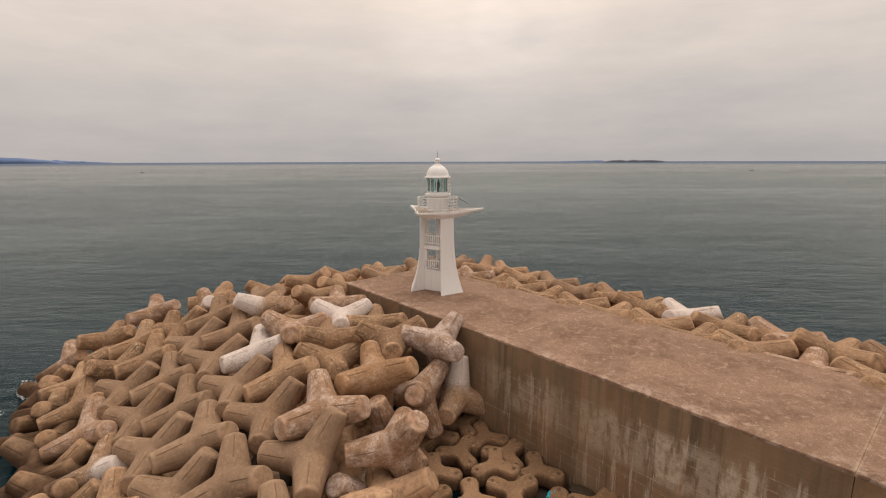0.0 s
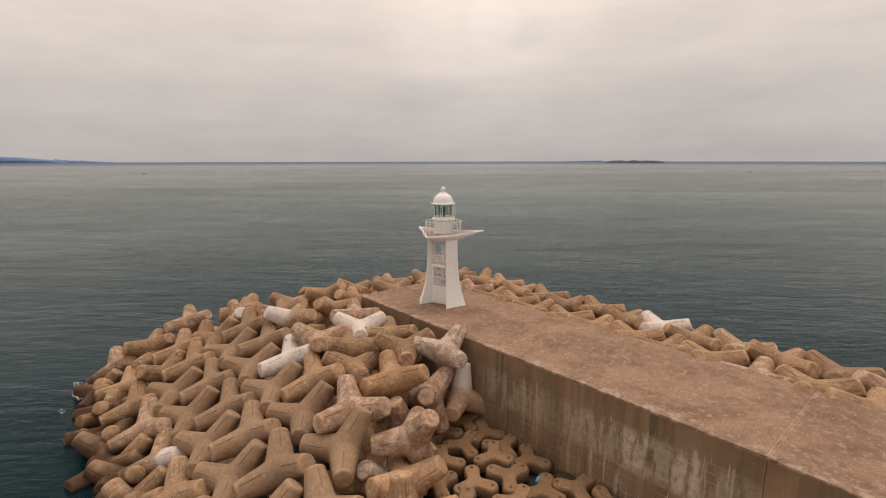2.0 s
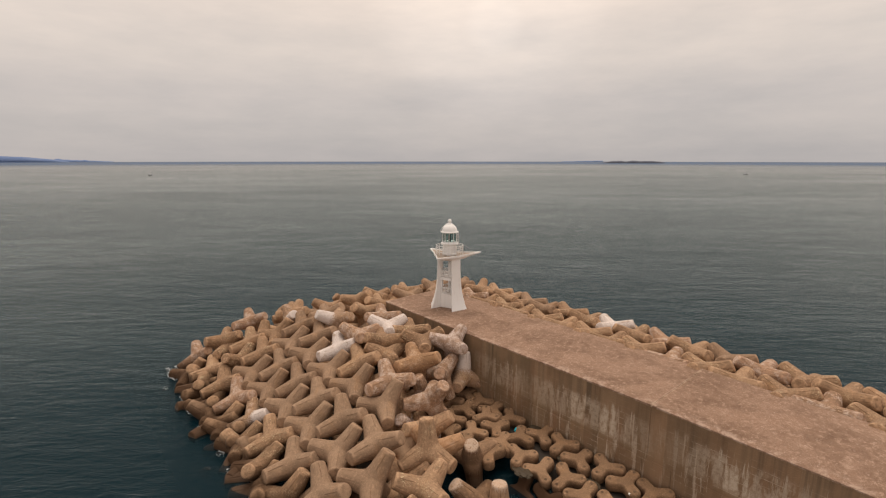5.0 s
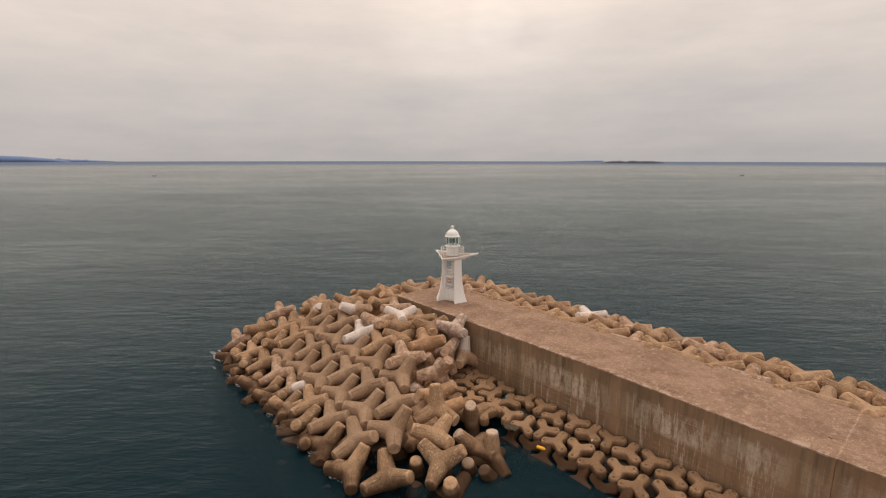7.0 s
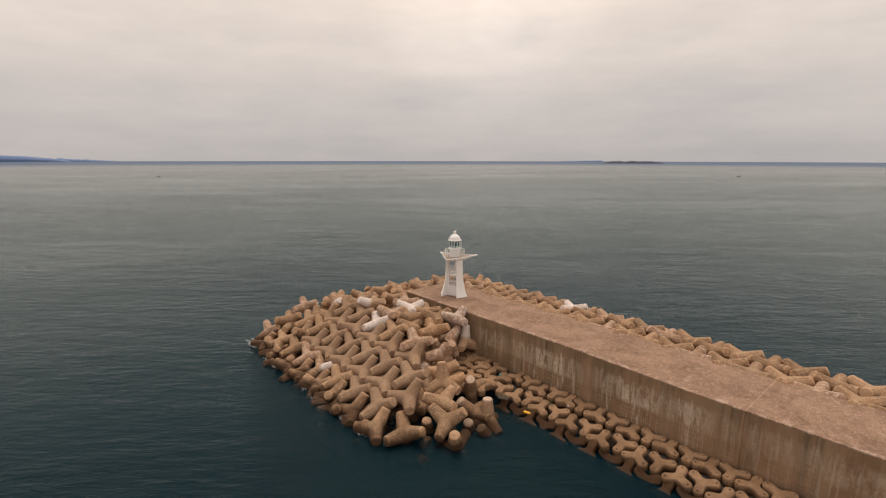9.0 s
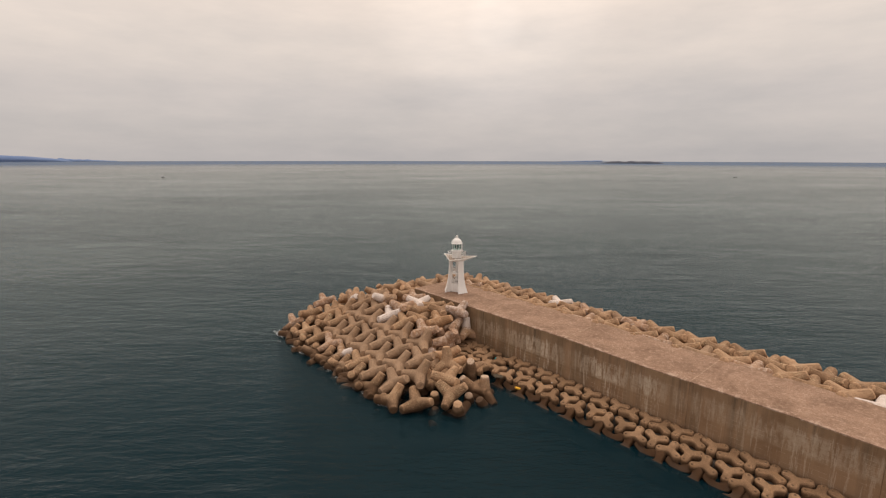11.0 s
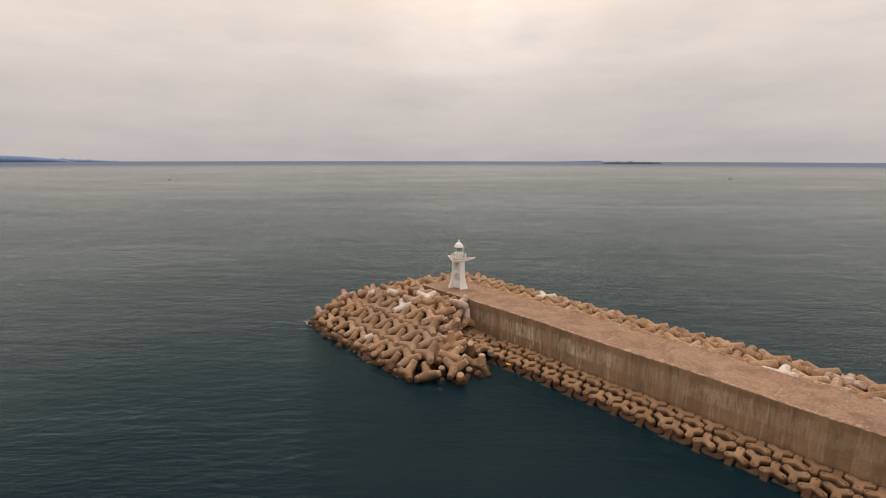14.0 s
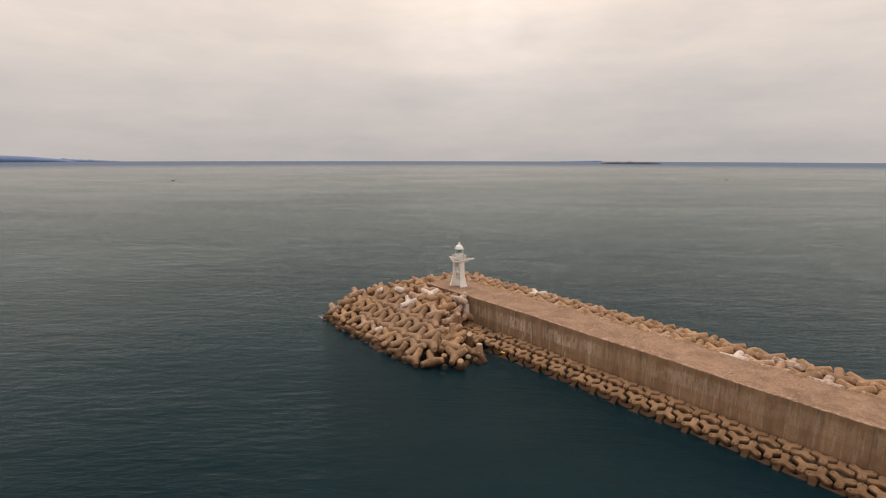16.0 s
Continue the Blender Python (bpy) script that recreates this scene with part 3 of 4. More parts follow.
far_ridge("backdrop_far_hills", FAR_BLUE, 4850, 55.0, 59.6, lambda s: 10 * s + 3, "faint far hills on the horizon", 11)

# ---- breakwater: deck slabs and quay wall ----
WIDTH = 8.7
JOINTS = (7.2, -9.4, -24.5, -40.2, -55.8, -71.4, -87.0, -102.6, -118.2, -133.8)
breakwater = new("breakwater")
tagged(breakwater, "long brown concrete breakwater with a flat deck", "breakwater", kind="structure")


def sag(y):
    """The deck lies a little lower along the trunk of the breakwater than at its head."""
    s, far = min(max((-22.0 - y) / 16.0, 0), 1), min(max((-46.0 - y) / 16.0, 0), 1)
    return -0.24 * s * s * (3 - 2 * s) - 0.25 * far * far * (3 - 2 * far)


def wavy_slab(x0, x1, y0, y1, top, bottom):
    """A cast slab with a slightly uneven top, worn arrises and straight sides."""
    bm = bmesh.new()
    nx, ny = 14, max(4, int((y1 - y0) / 0.7))
    grid = []
    for j in range(ny + 1):
        row = []
        for i in range(nx + 1):
            x, y = x0 + (x1 - x0) * i / nx, y0 + (y1 - y0) * j / ny
            z = top + sag(y) + 0.035 * noise.noise((x * 0.35, y * 0.35, 3)) + 0.012 * noise.noise((x * 1.7, y * 1.7, 9))
            if i == 0:
                x += 0.012 + 0.03 * max(0, noise.noise((y * 1.3, 1, 1)))
                z -= 0.012
            row.append(bm.verts.new((x, y, z)))
        grid.append(row)
    for j in range(ny):
        for i in range(nx):
            bm.faces.new((grid[j][i], grid[j][i + 1], grid[j + 1][i + 1], grid[j + 1][i]))
    rim = grid[0] + [grid[j][-1] for j in range(1, ny + 1)] + grid[-1][-2::-1] + [grid[j][0] for j in range(ny - 1, 0, -1)]
    low = []
    for v in rim:
        x = x0 if v.co.x < x0 + 0.2 else v.co.x
        low.append((bm.verts.new((x, v.co.y, top + sag(v.co.y) - 0.05)), bm.verts.new((x, v.co.y, bottom + sag(v.co.y)))))
    n = len(rim)
    for k in range(n):
        a, b = k, (k + 1) % n
        bm.faces.new((rim[b], rim[a], low[a][0], low[b][0]))
        bm.faces.new((low[b][0], low[a][0], low[a][1], low[b][1]))
    return bm


for k, (far, near) in enumerate(zip(JOINTS, JOINTS[1:])):
    part("deck_slab", wavy_slab(0.0, WIDTH, near + 0.002, far - 0.002, 0.0 + (0.025 if k % 2 else 0.0), -0.12), DECK, breakwater)

# the wall under the slabs, cast in the same lengths, with a lift joint a little above mid height
for k, (far, near) in enumerate(zip(JOINTS, JOINTS[1:])):
    foot = -4.05 if far > -40 else -8.0   # farther along the face runs on down behind the armour blocks
    bm = bmesh.new()
    lofted(bm, [[(0.006, y, foot), (WIDTH - 0.1, y, foot), (WIDTH - 0.1, y, sag(y) - 0.125), (0.006, y, sag(y) - 0.125)] for y in np.linspace(near + 0.012, far - 0.012, 8)])
    bmesh.ops.recalc_face_normals(bm, faces=bm.faces)
    part("wall_panel", bm, WALL, breakwater)

# foundation course: big square blocks under the wall, a hand's width proud
bm = bmesh.new()
box(bm, (0.25, JOINTS[-1], -9.0), (WIDTH - 0.2, JOINTS[0], -4.06))
part("wall_core", bm, WALL, breakwater)
y = 6.8
rng = random.Random(4)
block = bmesh.new()
box(block, (-0.03, -0.992, -8.0), (0.24, 0.992, -4.056), 0.012)
first = part("foundation_block", block, WALL, breakwater)
first.location = (0, y, 0)
while y > -38.2:
    y -= 1.999
    ob = first.copy()
    scene.collection.objects.link(ob)
    flush = min(max((-24.0 - y) / 14.0, 0), 1)   # the course comes level with the face above
    ob.location = (rng.uniform(-0.03, 0.02) * (1 - flush) + 0.03 * flush, y, -0.01 * rng.random())

# rubble core under the armour, hidden but for dark gaps between the units; its near-black colour paints in the gaps'
# shade
bm = bmesh.new()


def rubble(bm, pts_low, pts_high, z0, z1):
    lofted(bm, [[(x, y, z0) for x, y in pts_low], [(x, y, z1) for x, y in pts_high]])


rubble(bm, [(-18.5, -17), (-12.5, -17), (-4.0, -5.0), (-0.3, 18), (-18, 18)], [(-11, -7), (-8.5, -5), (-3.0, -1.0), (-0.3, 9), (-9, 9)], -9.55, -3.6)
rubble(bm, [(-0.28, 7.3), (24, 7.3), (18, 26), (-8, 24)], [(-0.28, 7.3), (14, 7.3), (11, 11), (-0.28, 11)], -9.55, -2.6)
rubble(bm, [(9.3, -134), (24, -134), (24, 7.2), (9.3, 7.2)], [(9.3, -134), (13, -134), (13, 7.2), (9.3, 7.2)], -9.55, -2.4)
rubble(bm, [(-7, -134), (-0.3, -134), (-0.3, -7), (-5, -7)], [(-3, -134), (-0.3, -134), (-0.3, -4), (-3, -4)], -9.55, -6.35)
tagged(part("rubble_core", bm, GAP_SHADE_ROCK), "rubble core under the armour units, near-black for shaded gaps", "rubble", kind="stuff")

# ---- lighthouse ----
LIGHT_AT, LIGHT_TURN = (4.55, 1.09, 0.0), -41.1
CORNERS, SIDES = (-58, 62, 182), (-118, 2, 122)   # the ways its three legs and three open sides face
lighthouse = empty("lighthouse", LIGHT_AT, "white painted three-legged harbour lighthouse on the breakwater's head", "lighthouse", turn=LIGHT_TURN)


def flare(z):
    """How far the legs have spread at height z: 1 at the foot, 0 under the gallery."""
    s = min(max(z / 5.2, 0), 1)
    return 0.62 * (1 - s) ** 3.6 + 0.38 * (1 - s) ** 1.9


def leg_loop(z, facing):
    k, c = flare(z), 0.05
    out, half = 1.34 + 0.73 * k, 0.588 + 0.39 * k
    n, t = Vector((math.cos(facing), math.sin(facing), 0)), Vector((-math.sin(facing), math.cos(facing), 0))
    flat = ((0.98, 0.39), (out - c, half), (out, half - c), (out, c - half), (out - c, -half), (0.98, -0.39), (0.70, 0.0))
    return [n * a + t * b + Vector((0, 0, z)) for a, b in flat]


for way in CORNERS:
    bm = bmesh.new()
    lofted(bm, [leg_loop(z, radians(way)) for z in [0.0, 0.15, 0.35, 0.6, 0.9, 1.3, 1.8, 2.4, 3.1, 3.9, 4.7, 5.60]])
    bmesh.ops.recalc_face_normals(bm, faces=bm.faces)
    part("leg", bm, WHITE_PAINT, lighthouse, "flared white leg with a broad outer face")

for way in SIDES:
    spin = Matrix.Rotation(radians(way + 90), 4, "Z")
    bm = bmesh.new()
    box(bm, (-0.72, -0.86, 0.0), (0.72, -0.68, 1.56), 0.015)
    bm.transform(spin)
    panel = part("base_panel", bm, WHITE_PAINT, lighthouse)
    bm = bmesh.new()
    box(bm, (-0.66, -0.90, 1.55), (0.66, -0.64, 1.62), 0.015)
    bm.transform(spin)
    part("sill", bm, WHITE_PAINT, panel)
    bm = bmesh.new()
    box(bm, (-0.68, -0.98, 3.18), (0.68, -0.55, 3.46), 0.02)
    bm.transform(spin)
    part("floor_beam", bm, WHITE_PAINT, lighthouse)
    bm = bmesh.new()
    box(bm, (-0.68, -0.84, 1.60), (-0.50, -0.70, 3.20), 0.01)
    bm.transform(spin)
    part("window_jamb", bm, WHITE_PAINT, panel)
    for z0, z1, name in ((3.60, 4.26, "balustrade"), (1.70, 2.36, "window_rail")):
        bm = bmesh.new()
        box(bm, (-0.64, -0.90, z1 - 0.09), (0.64, -0.80, z1), 0.01)
        rail = part(name, bm, RAIL_PAINT, lighthouse)
        rail.matrix_local = spin
        bm = bmesh.new()
        box(bm, (-0.64, -0.89, z0), (0.64, -0.81, z0 + 0.07), 0.01)
        part("bottom_bar", bm, RAIL_PAINT, rail)
        for i in range(7):
            x = -0.54 + 0.18 * i
            bm = bmesh.new()
            box(bm, (x - 0.032, -0.88, z0 + 0.07), (x + 0.032, -0.82, z1 - 0.09))
            part("baluster", bm, RAIL_PAINT, rail)
bm = bmesh.new()
turned(bm, [(0.86, 3.20), (0.86, 3.44)], 6)
part("middle_floor", bm, WHITE_PAINT, lighthouse)
bm = bmesh.new()
turned(bm, [(0.17, 0.0), (0.17, 5.6)], 24)
part("stair_column", bm, WHITE_PAINT, lighthouse, smooth=True)
for i in range(18):
    a = i * 0.42
    z = 0.25 + i * 0.165
    bm = bmesh.new()
    rim = [(d, h) for d, h in ((-0.2, z), (0.2, z), (0.2, z + 0.05), (-0.2, z + 0.05))]
    lofted(bm, [[(r * math.cos(a + d), r * math.sin(a + d), h) for d, h in rim] for r in (0.15, 0.62)])
    bmesh.ops.recalc_face_normals(bm, faces=bm.faces)
    part("stair_tread", bm, RAIL_PAINT, lighthouse)

# gallery: a three-pointed slab, thin at its tips, with a low upstand round it
def star_loop(reach, waist, z, lift):
    """A three-pointed outline with slightly hollow sides."""
    loop = []
    for way in SIDES:
        for off, r in ((-2.5, reach * 0.975), (0, reach), (2.5, reach * 0.975), (28, waist * 1.12), (60, waist), (92, waist * 1.12)):
            a = radians(way + 6 + off)
            loop.append((r * math.cos(a), r * math.sin(a), z + lift * max(0, r - waist)))
    return loop


bm = bmesh.new()
lofted(bm, [star_loop(1.75, 1.40, 5.56, 0.0), star_loop(2.7, 1.60, 5.74, 0.10), star_loop(3.46, 1.72, 5.86, 0.11), star_loop(3.52, 1.74, 5.89, 0.11),
            star_loop(3.52, 1.74, 6.07, 0.05), star_loop(3.34, 1.67, 6.08, 0.05), star_loop(3.20, 1.63, 5.93, 0.06)])
bmesh.ops.recalc_face_normals(bm, faces=bm.faces)
gallery = part("gallery", bm, WHITE_PAINT, lighthouse, "white gallery slab with three pointed tips")
bm = bmesh.new()
lofted(bm, [star_loop(3.17, 1.61, 5.90, 0.06), star_loop(3.17, 1.61, 5.945, 0.06)])
bmesh.ops.recalc_face_normals(bm, faces=bm.faces)
part("gallery_floor", bm, GRIMY, gallery, "grimy brown gallery floor inside the white rim")

bm = bmesh.new()
turned(bm, [(0.82, 5.98), (0.82, 6.12), (0.76, 6.16), (0.76, 7.02), (0.80, 7.08), (0.97, 7.14), (0.97, 7.28), (0.90, 7.31), (0.82, 7.33)], 40)
part("drum", bm, WHITE_PAINT, lighthouse, smooth=False)
lantern = part("lantern", turned(bmesh.new(), [(0.80, 7.30), (0.82, 7.42), (0.74, 7.44)], 40), WHITE_PAINT, lighthouse)
bm = bmesh.new()
rings = []
for r in (0.765, 0.745):
    rings.append([[bm.verts.new((r * math.cos(2 * math.pi * k / 40), r * math.sin(2 * math.pi * k / 40), z)) for k in range(40)] for z in (7.42, 8.46)])
for k in range(40):
    j = (k + 1) % 40
    bm.faces.new((rings[0][0][k], rings[0][0][j], rings[0][1][j], rings[0][1][k]))
    bm.faces.new((rings[1][0][j], rings[1][0][k], rings[1][1][k], rings[1][1][j]))
glazing = part("glazing", bm, GLASS, lantern, "greenish curved lantern glass")
glazing.visible_shadow = False
for k in range(10):
    a = 2 * math.pi * (k + 0.35) / 10
    bm = bmesh.new()
    rod(bm, (0.775 * math.cos(a), 0.775 * math.sin(a), 7.40), (0.775 * math.cos(a), 0.775 * math.sin(a), 8.48), 0.035, 6)
    part("mullion", bm, RAIL_PAINT, lantern)
    b = a + 0.22
    bm = bmesh.new()
    box(bm, (0.67, -0.024, 7.44), (0.70, 0.024, 8.46))
    bm.transform(Matrix.Rotation(b, 4, "Z"))
    part("inner_frame", bm, DARK_METAL, lantern)
bm = bmesh.new()
turned(bm, [(0.12, 7.4), (0.12, 7.7), (0.16, 7.74), (0.19, 7.95), (0.16, 8.16), (0.06, 8.2)], 20)
part("lamp", bm, DARK_METAL, lantern, "dark lamp and lens inside the lantern")
bm = bmesh.new()
turned(bm, [(0.74, 8.44), (0.98, 8.45), (1.0, 8.50), (0.98, 8.54), (0.84, 8.56), (0.83, 8.70), (0.78, 8.88), (0.69, 9.05), (0.56, 9.20), (0.40, 9.31), (0.31, 9.35), (0.30, 9.40), (0.22, 9.44), (0.14, 9.47), (0.13, 9.52)], 40)
dome = part("dome", bm, WHITE_PAINT, lighthouse, "white rounded lantern dome", smooth=True)
bm = bmesh.new()
turned(bm, [(0.02, 9.50)] + [(0.215 * math.sin(math.pi * k / 10), 9.70 - 0.215 * math.cos(math.pi * k / 10)) for k in range(1, 10)] + [(0.02, 9.92)], 20)
part("ball_vent", bm, WHITE_PAINT, dome, smooth=True)
bm = bmesh.new()
rod(bm, (0, 0, 9.9), (0, 0, 10.38), 0.018, 6, 0.008)
part("lightning_rod", bm, DARK_METAL, dome, "thin dark lightning rod")
bm = bmesh.new()
for k in range(9):
    s0, s1 = k / 9, (k + 1) / 9
    p0, p1 = [Vector((-(1.0 - 0.92 * s ** 1.4), 0.1, 8.5 + 1.05 * s ** 0.75)) for s in (s0, s1)]
    rod(bm, p0, p1, 0.022, 6)
part("dome_handrail", bm, RAIL_PAINT, dome)

# gallery railing
railing = part("railing", ring_bar(bmesh.new(), 1.50, 7.02, 0.03), RAIL_PAINT, lighthouse, "white tube railing round the gallery")
for z in (6.38, 6.60, 6.82):
    part("rail", ring_bar(bmesh.new(), 1.50, z, 0.018), RAIL_PAINT, railing)
for k in range(18):
    a = 2 * math.pi * k / 18
    bm = bmesh.new()
    rod(bm, (1.5 * math.cos(a), 1.5 * math.sin(a), 6.0), (1.5 * math.cos(a), 1.5 * math.sin(a), 7.02), 0.026, 6)
    part("post", bm, RAIL_PAINT, railing)

# ladder up the side of the lantern
a0 = radians(-34)
ladder = part("ladder", bmesh.new(), RAIL_PAINT, lighthouse)
for side in (-0.16, 0.16):
    bm = bmesh.new()
    rod(bm, (1.06, side, 6.05), (1.06, side, 8.62), 0.028, 6)
    part("stile", bm, RAIL_PAINT, ladder)
for k in range(10):
    bm = bmesh.new()
    rod(bm, (1.06, -0.16, 6.25 + 0.25 * k), (1.06, 0.16, 6.25 + 0.25 * k), 0.018, 6)
    part("rung", bm, RAIL_PAINT, ladder)
ladder.rotation_euler = (0, 0, a0)

# solar panel leaning out from the railing
arm = part("solar_panel", box(bmesh.new(), (-0.42, -0.32, -0.02), (0.42, 0.32, 0.02), 0.008), PANEL_BLUE, lighthouse, "small dark tilted solar panel on the railing")
arm.matrix_local = pose(1.95, -0.3, 6.80, 0, 32, -10)
bm = bmesh.new()
rod(bm, (-0.40, 0, -0.04), (-0.40, 0, -0.55), 0.025, 6)
part("bracket", bm, RAIL_PAINT, arm)

# ---- armour units ----
LEG = 2.3


def soften(bm, limit=0.7):
    for f in bm.faces:
        f.smooth = True
    for ed in bm.edges:
        ed.smooth = ed.calc_face_angle(0.0) < limit


def tetrapod_mesh(name, material, grooves, seed):
    """Four tapered legs grown out of one hub as a single skin: where two legs meet they share a softly filled crease;
    each leg has narrow lengthwise mould grooves and a rounded end."""
    bm = bmesh.new()
    rng = random.Random(seed)
    ways = [Vector((0, 0, 1))] + [Vector((math.cos(a) * 0.9428, math.sin(a) * 0.9428, -1 / 3)) for a in (0, 2 * math.pi / 3, 4 * math.pi / 3)]
    angles = [(2 * math.pi * k / 18, 0) for k in range(18)]
    for g in range(grooves):
        mid = 2 * math.pi * (g + 0.5) / grooves
        angles += [(mid - 0.05, 0), (mid, 1), (mid + 0.05, 0)]
    angles.sort()

    def girth(d):
        return 0.845 - 0.145 * d

    for k, way in enumerate(ways):
        other = ways[1] if k == 0 else ways[0]
        u = (other - way * other.dot(way)).normalized()
        v = way.cross(u)
        wear = rng.uniform(-0.012, 0.012)
        rows = []
        for a, deep in angles:
            side = u * math.cos(a) + v * math.sin(a)
            low, high = 0.0, 1.4
            for _ in range(30):
                d = (low + high) / 2
                at = way * d + side * girth(d)
                if at.dot(way) > max(at.dot(w) for w in ways if w is not way):
                    high = d
                else:
                    low = d
            seam, meet = way * high + side * girth(high), high
            column = [seam * 1.045]
            for s in (0.16, 0.36):
                d = meet + (0.44 * LEG - meet) * s
                column.append(way * d + side * (girth(d) + 0.034 * (1 - s) ** 3))
            for d, cut in ((0.41, 0), (0.44, 0.05), (0.89, 0.05), (0.915, 0)):
                column.append(way * d * LEG + side * (girth(d * LEG) + wear * d - cut * deep))
            for d, r in ((0.962, 0.516), (0.984, 0.495), (0.997, 0.450), (1.0, 0.37)):
                column.append(way * d * LEG + side * (r + wear))
            rows.append(column)
        n = len(rows)
        grid = [[bm.verts.new(p) for p in column] for column in rows]
        for i in range(n):
            a, b = grid[i], grid[(i + 1) % n]
            for m in range(len(a) - 1):
                bm.faces.new((a[m], b[m], b[m + 1], a[m + 1]))
        bm.faces.new([column[-1] for column in grid])
    bmesh.ops.remove_doubles(bm, verts=bm.verts, dist=0.004)
    bmesh.ops.recalc_face_normals(bm, faces=bm.faces)
    soften(bm)
    data = bpy.data.meshes.new(name)
    bm.to_mesh(data)
    bm.free()
    data.materials.append(material)
    return data


UNIT = {"tan": [tetrapod_mesh("tetrapod", TAN, 6, 1), tetrapod_mesh("tetrapod", TAN, 6, 2)],
        "grey": [tetrapod_mesh("tetrapod", GREYISH, 6, 3)],
        "pale": [tetrapod_mesh("tetrapod", PALE, 6, 4)],
        "white": [tetrapod_mesh("tetrapod", WHITE, 6, 5)],
        "frosted": [tetrapod_mesh("tetrapod", FROSTED, 6, 7)],
        "capped": [tetrapod_mesh("tetrapod", CAPPED, 6, 8)],
        "tipped": [tetrapod_mesh("tetrapod", TIPPED, 6, 9)],
        "rusty": [tetrapod_mesh("tetrapod", RUSTY, 6, 6)]}
SAID = {"tan": "weathered tan concrete tetrapod",
        "grey": "grey-brown grooved concrete tetrapod",
        "pale": "concrete tetrapod with pale crust",
        "white": "concrete tetrapod whitened by birds",
        "capped": "tan tetrapod with one leg whitened by birds",
        "tipped": "tan tetrapod with a pale upturned end",
        "frosted": "lime-frosted grey-white concrete tetrapod",
        "rusty": "rust-stained orange concrete tetrapod"}
placed = []
buried = []


def tetrapod(x, y, z, rx, ry, rz, look_of="tan", where="on the breakwater head", group="tetrapods on the head"):
    """One unit: its hub's place and its turn."""
    meshes = UNIT[look_of]
    ob = new("tetrapod", meshes[len(placed) % len(meshes)])
    ob.matrix_world = pose(x, y, z, rx, ry, rz)
    tagged(ob, SAID[look_of] + " " + where, "tetrapod", group)
    placed.append((x, y, z))
    return ob


def deep_tetrapod(x, y, z, rx, ry, rz, look_of="tan"):
    """A unit that is mostly hidden under others or far off: it goes into the joined heap."""
    buried.append((pose(x, y, z, rx, ry, rz), look_of))
    placed.append((x, y, z))


def seaward(x, y, z, rx, ry, rz, look_of):
    return tetrapod(x, y, z, rx, ry, rz, look_of, "on the seaward side", "tetrapods on the seaward side")


tetrapod(-15.56, -13.76, -4.38, 30, -22, 116, "grey")
tetrapod(-13.44, -11.15, -3.79, 61, -10, 168, "grey")
tetrapod(-15.44, -9.25, -4.57, 36, -25, 114, "grey")
tetrapod(-15.30, -4.67, -4.77, 35, -22, 112, "grey")
tetrapod(-13.66, -7.03, -3.65, 61, -5, 161, "grey")
tetrapod(-10.80, -8.49, -2.91, 30, -20, 120, "grey")
tetrapod(-15.34, -0.47, -4.81, 36, -21, 112, "grey")
tetrapod(-13.58, -2.68, -3.78, 64, -6, 161, "grey")
tetrapod(-17.85, -11.59, -5.46, 59, -0, 164, "grey")
tetrapod(-17.87, -16.13, -6.41, 56, -14, 164, "tan")
tetrapod(-14.17, -18.25, -5.65, 35, -45, 90, "tan")
tetrapod(-12.86, -16.09, -4.94, 67, -32, 122, "tan")
tetrapod(-19.44, -13.27, -6.61, 34, -19, 118, "tan")
tetrapod(-17.76, -6.87, -5.74, 67, -12, 162, "grey")
tetrapod(-19.30, -8.70, -6.74, 32, -22, 110, "tan")
tetrapod(-7.61, -10.32, -2.71, 85, 0, 135, "pale")
tetrapod(-7.28, -14.68, -5.67, -34, -12, 116, "tipped")
tetrapod(-15.24, 3.99, -4.96, 35, -21, 115, "grey")
tetrapod(-13.27, 1.91, -4.09, 62, -3, 165, "grey")
tetrapod(-15.37, 7.72, -4.71, 38, -23, 111, "grey")
tetrapod(-13.18, 6.11, -4.01, 61, -4, 168, "grey")
tetrapod(-15.19, 12.20, -4.86, -11, -56, 35, "tan")
tetrapod(-11.06, 8.10, -2.85, 41, -18, 113, "grey")
tetrapod(-11.05, 4.00, -2.79, 45, -26, 112, "grey")
tetrapod(-9.01, 6.07, -1.93, 67, -9, 161, "grey")
tetrapod(-11.10, -0.17, -2.89, 40, -22, 113, "grey")
tetrapod(-9.00, 1.90, -1.95, 65, -8, 161, "white")
tetrapod(-11.41, 19.60, -3.26, 85, -31, -75, "pale")
tetrapod(-3.74, 1.33, -0.87, 64, -35, 102, "white")
tetrapod(-2.15, 4.73, -1.05, 70, -29, 43, "pale")
tetrapod(-2.19, -0.38, -1.25, 72, -29, 156, "tan")
tetrapod(-6.09, -6.44, -1.35, 65, -19, 166, "rusty")
tetrapod(-6.68, -2.73, -1.82, 71, -34, 109, "tan")
tetrapod(-9.48, -7.15, -1.87, 58, -19, 171, "pale")
tetrapod(-1.65, -6.15, -0.80, 54, -32, 125, "frosted")
tetrapod(-3.99, -7.22, -2.81, -44, -44, -118, "pale")
tetrapod(-1.07, -7.09, -3.81, -13, 9, -28, "capped")
tetrapod(-5.87, -0.88, -1.14, 72, -18, 45, "tan")
tetrapod(-10.92, -4.10, -2.98, 84, -6, -142, "grey")
tetrapod(-17.56, 19.34, -5.96, 30, -49, 72, "pale")
tetrapod(-17.41, 14.57, -6.13, 65, -13, 170, "tan")
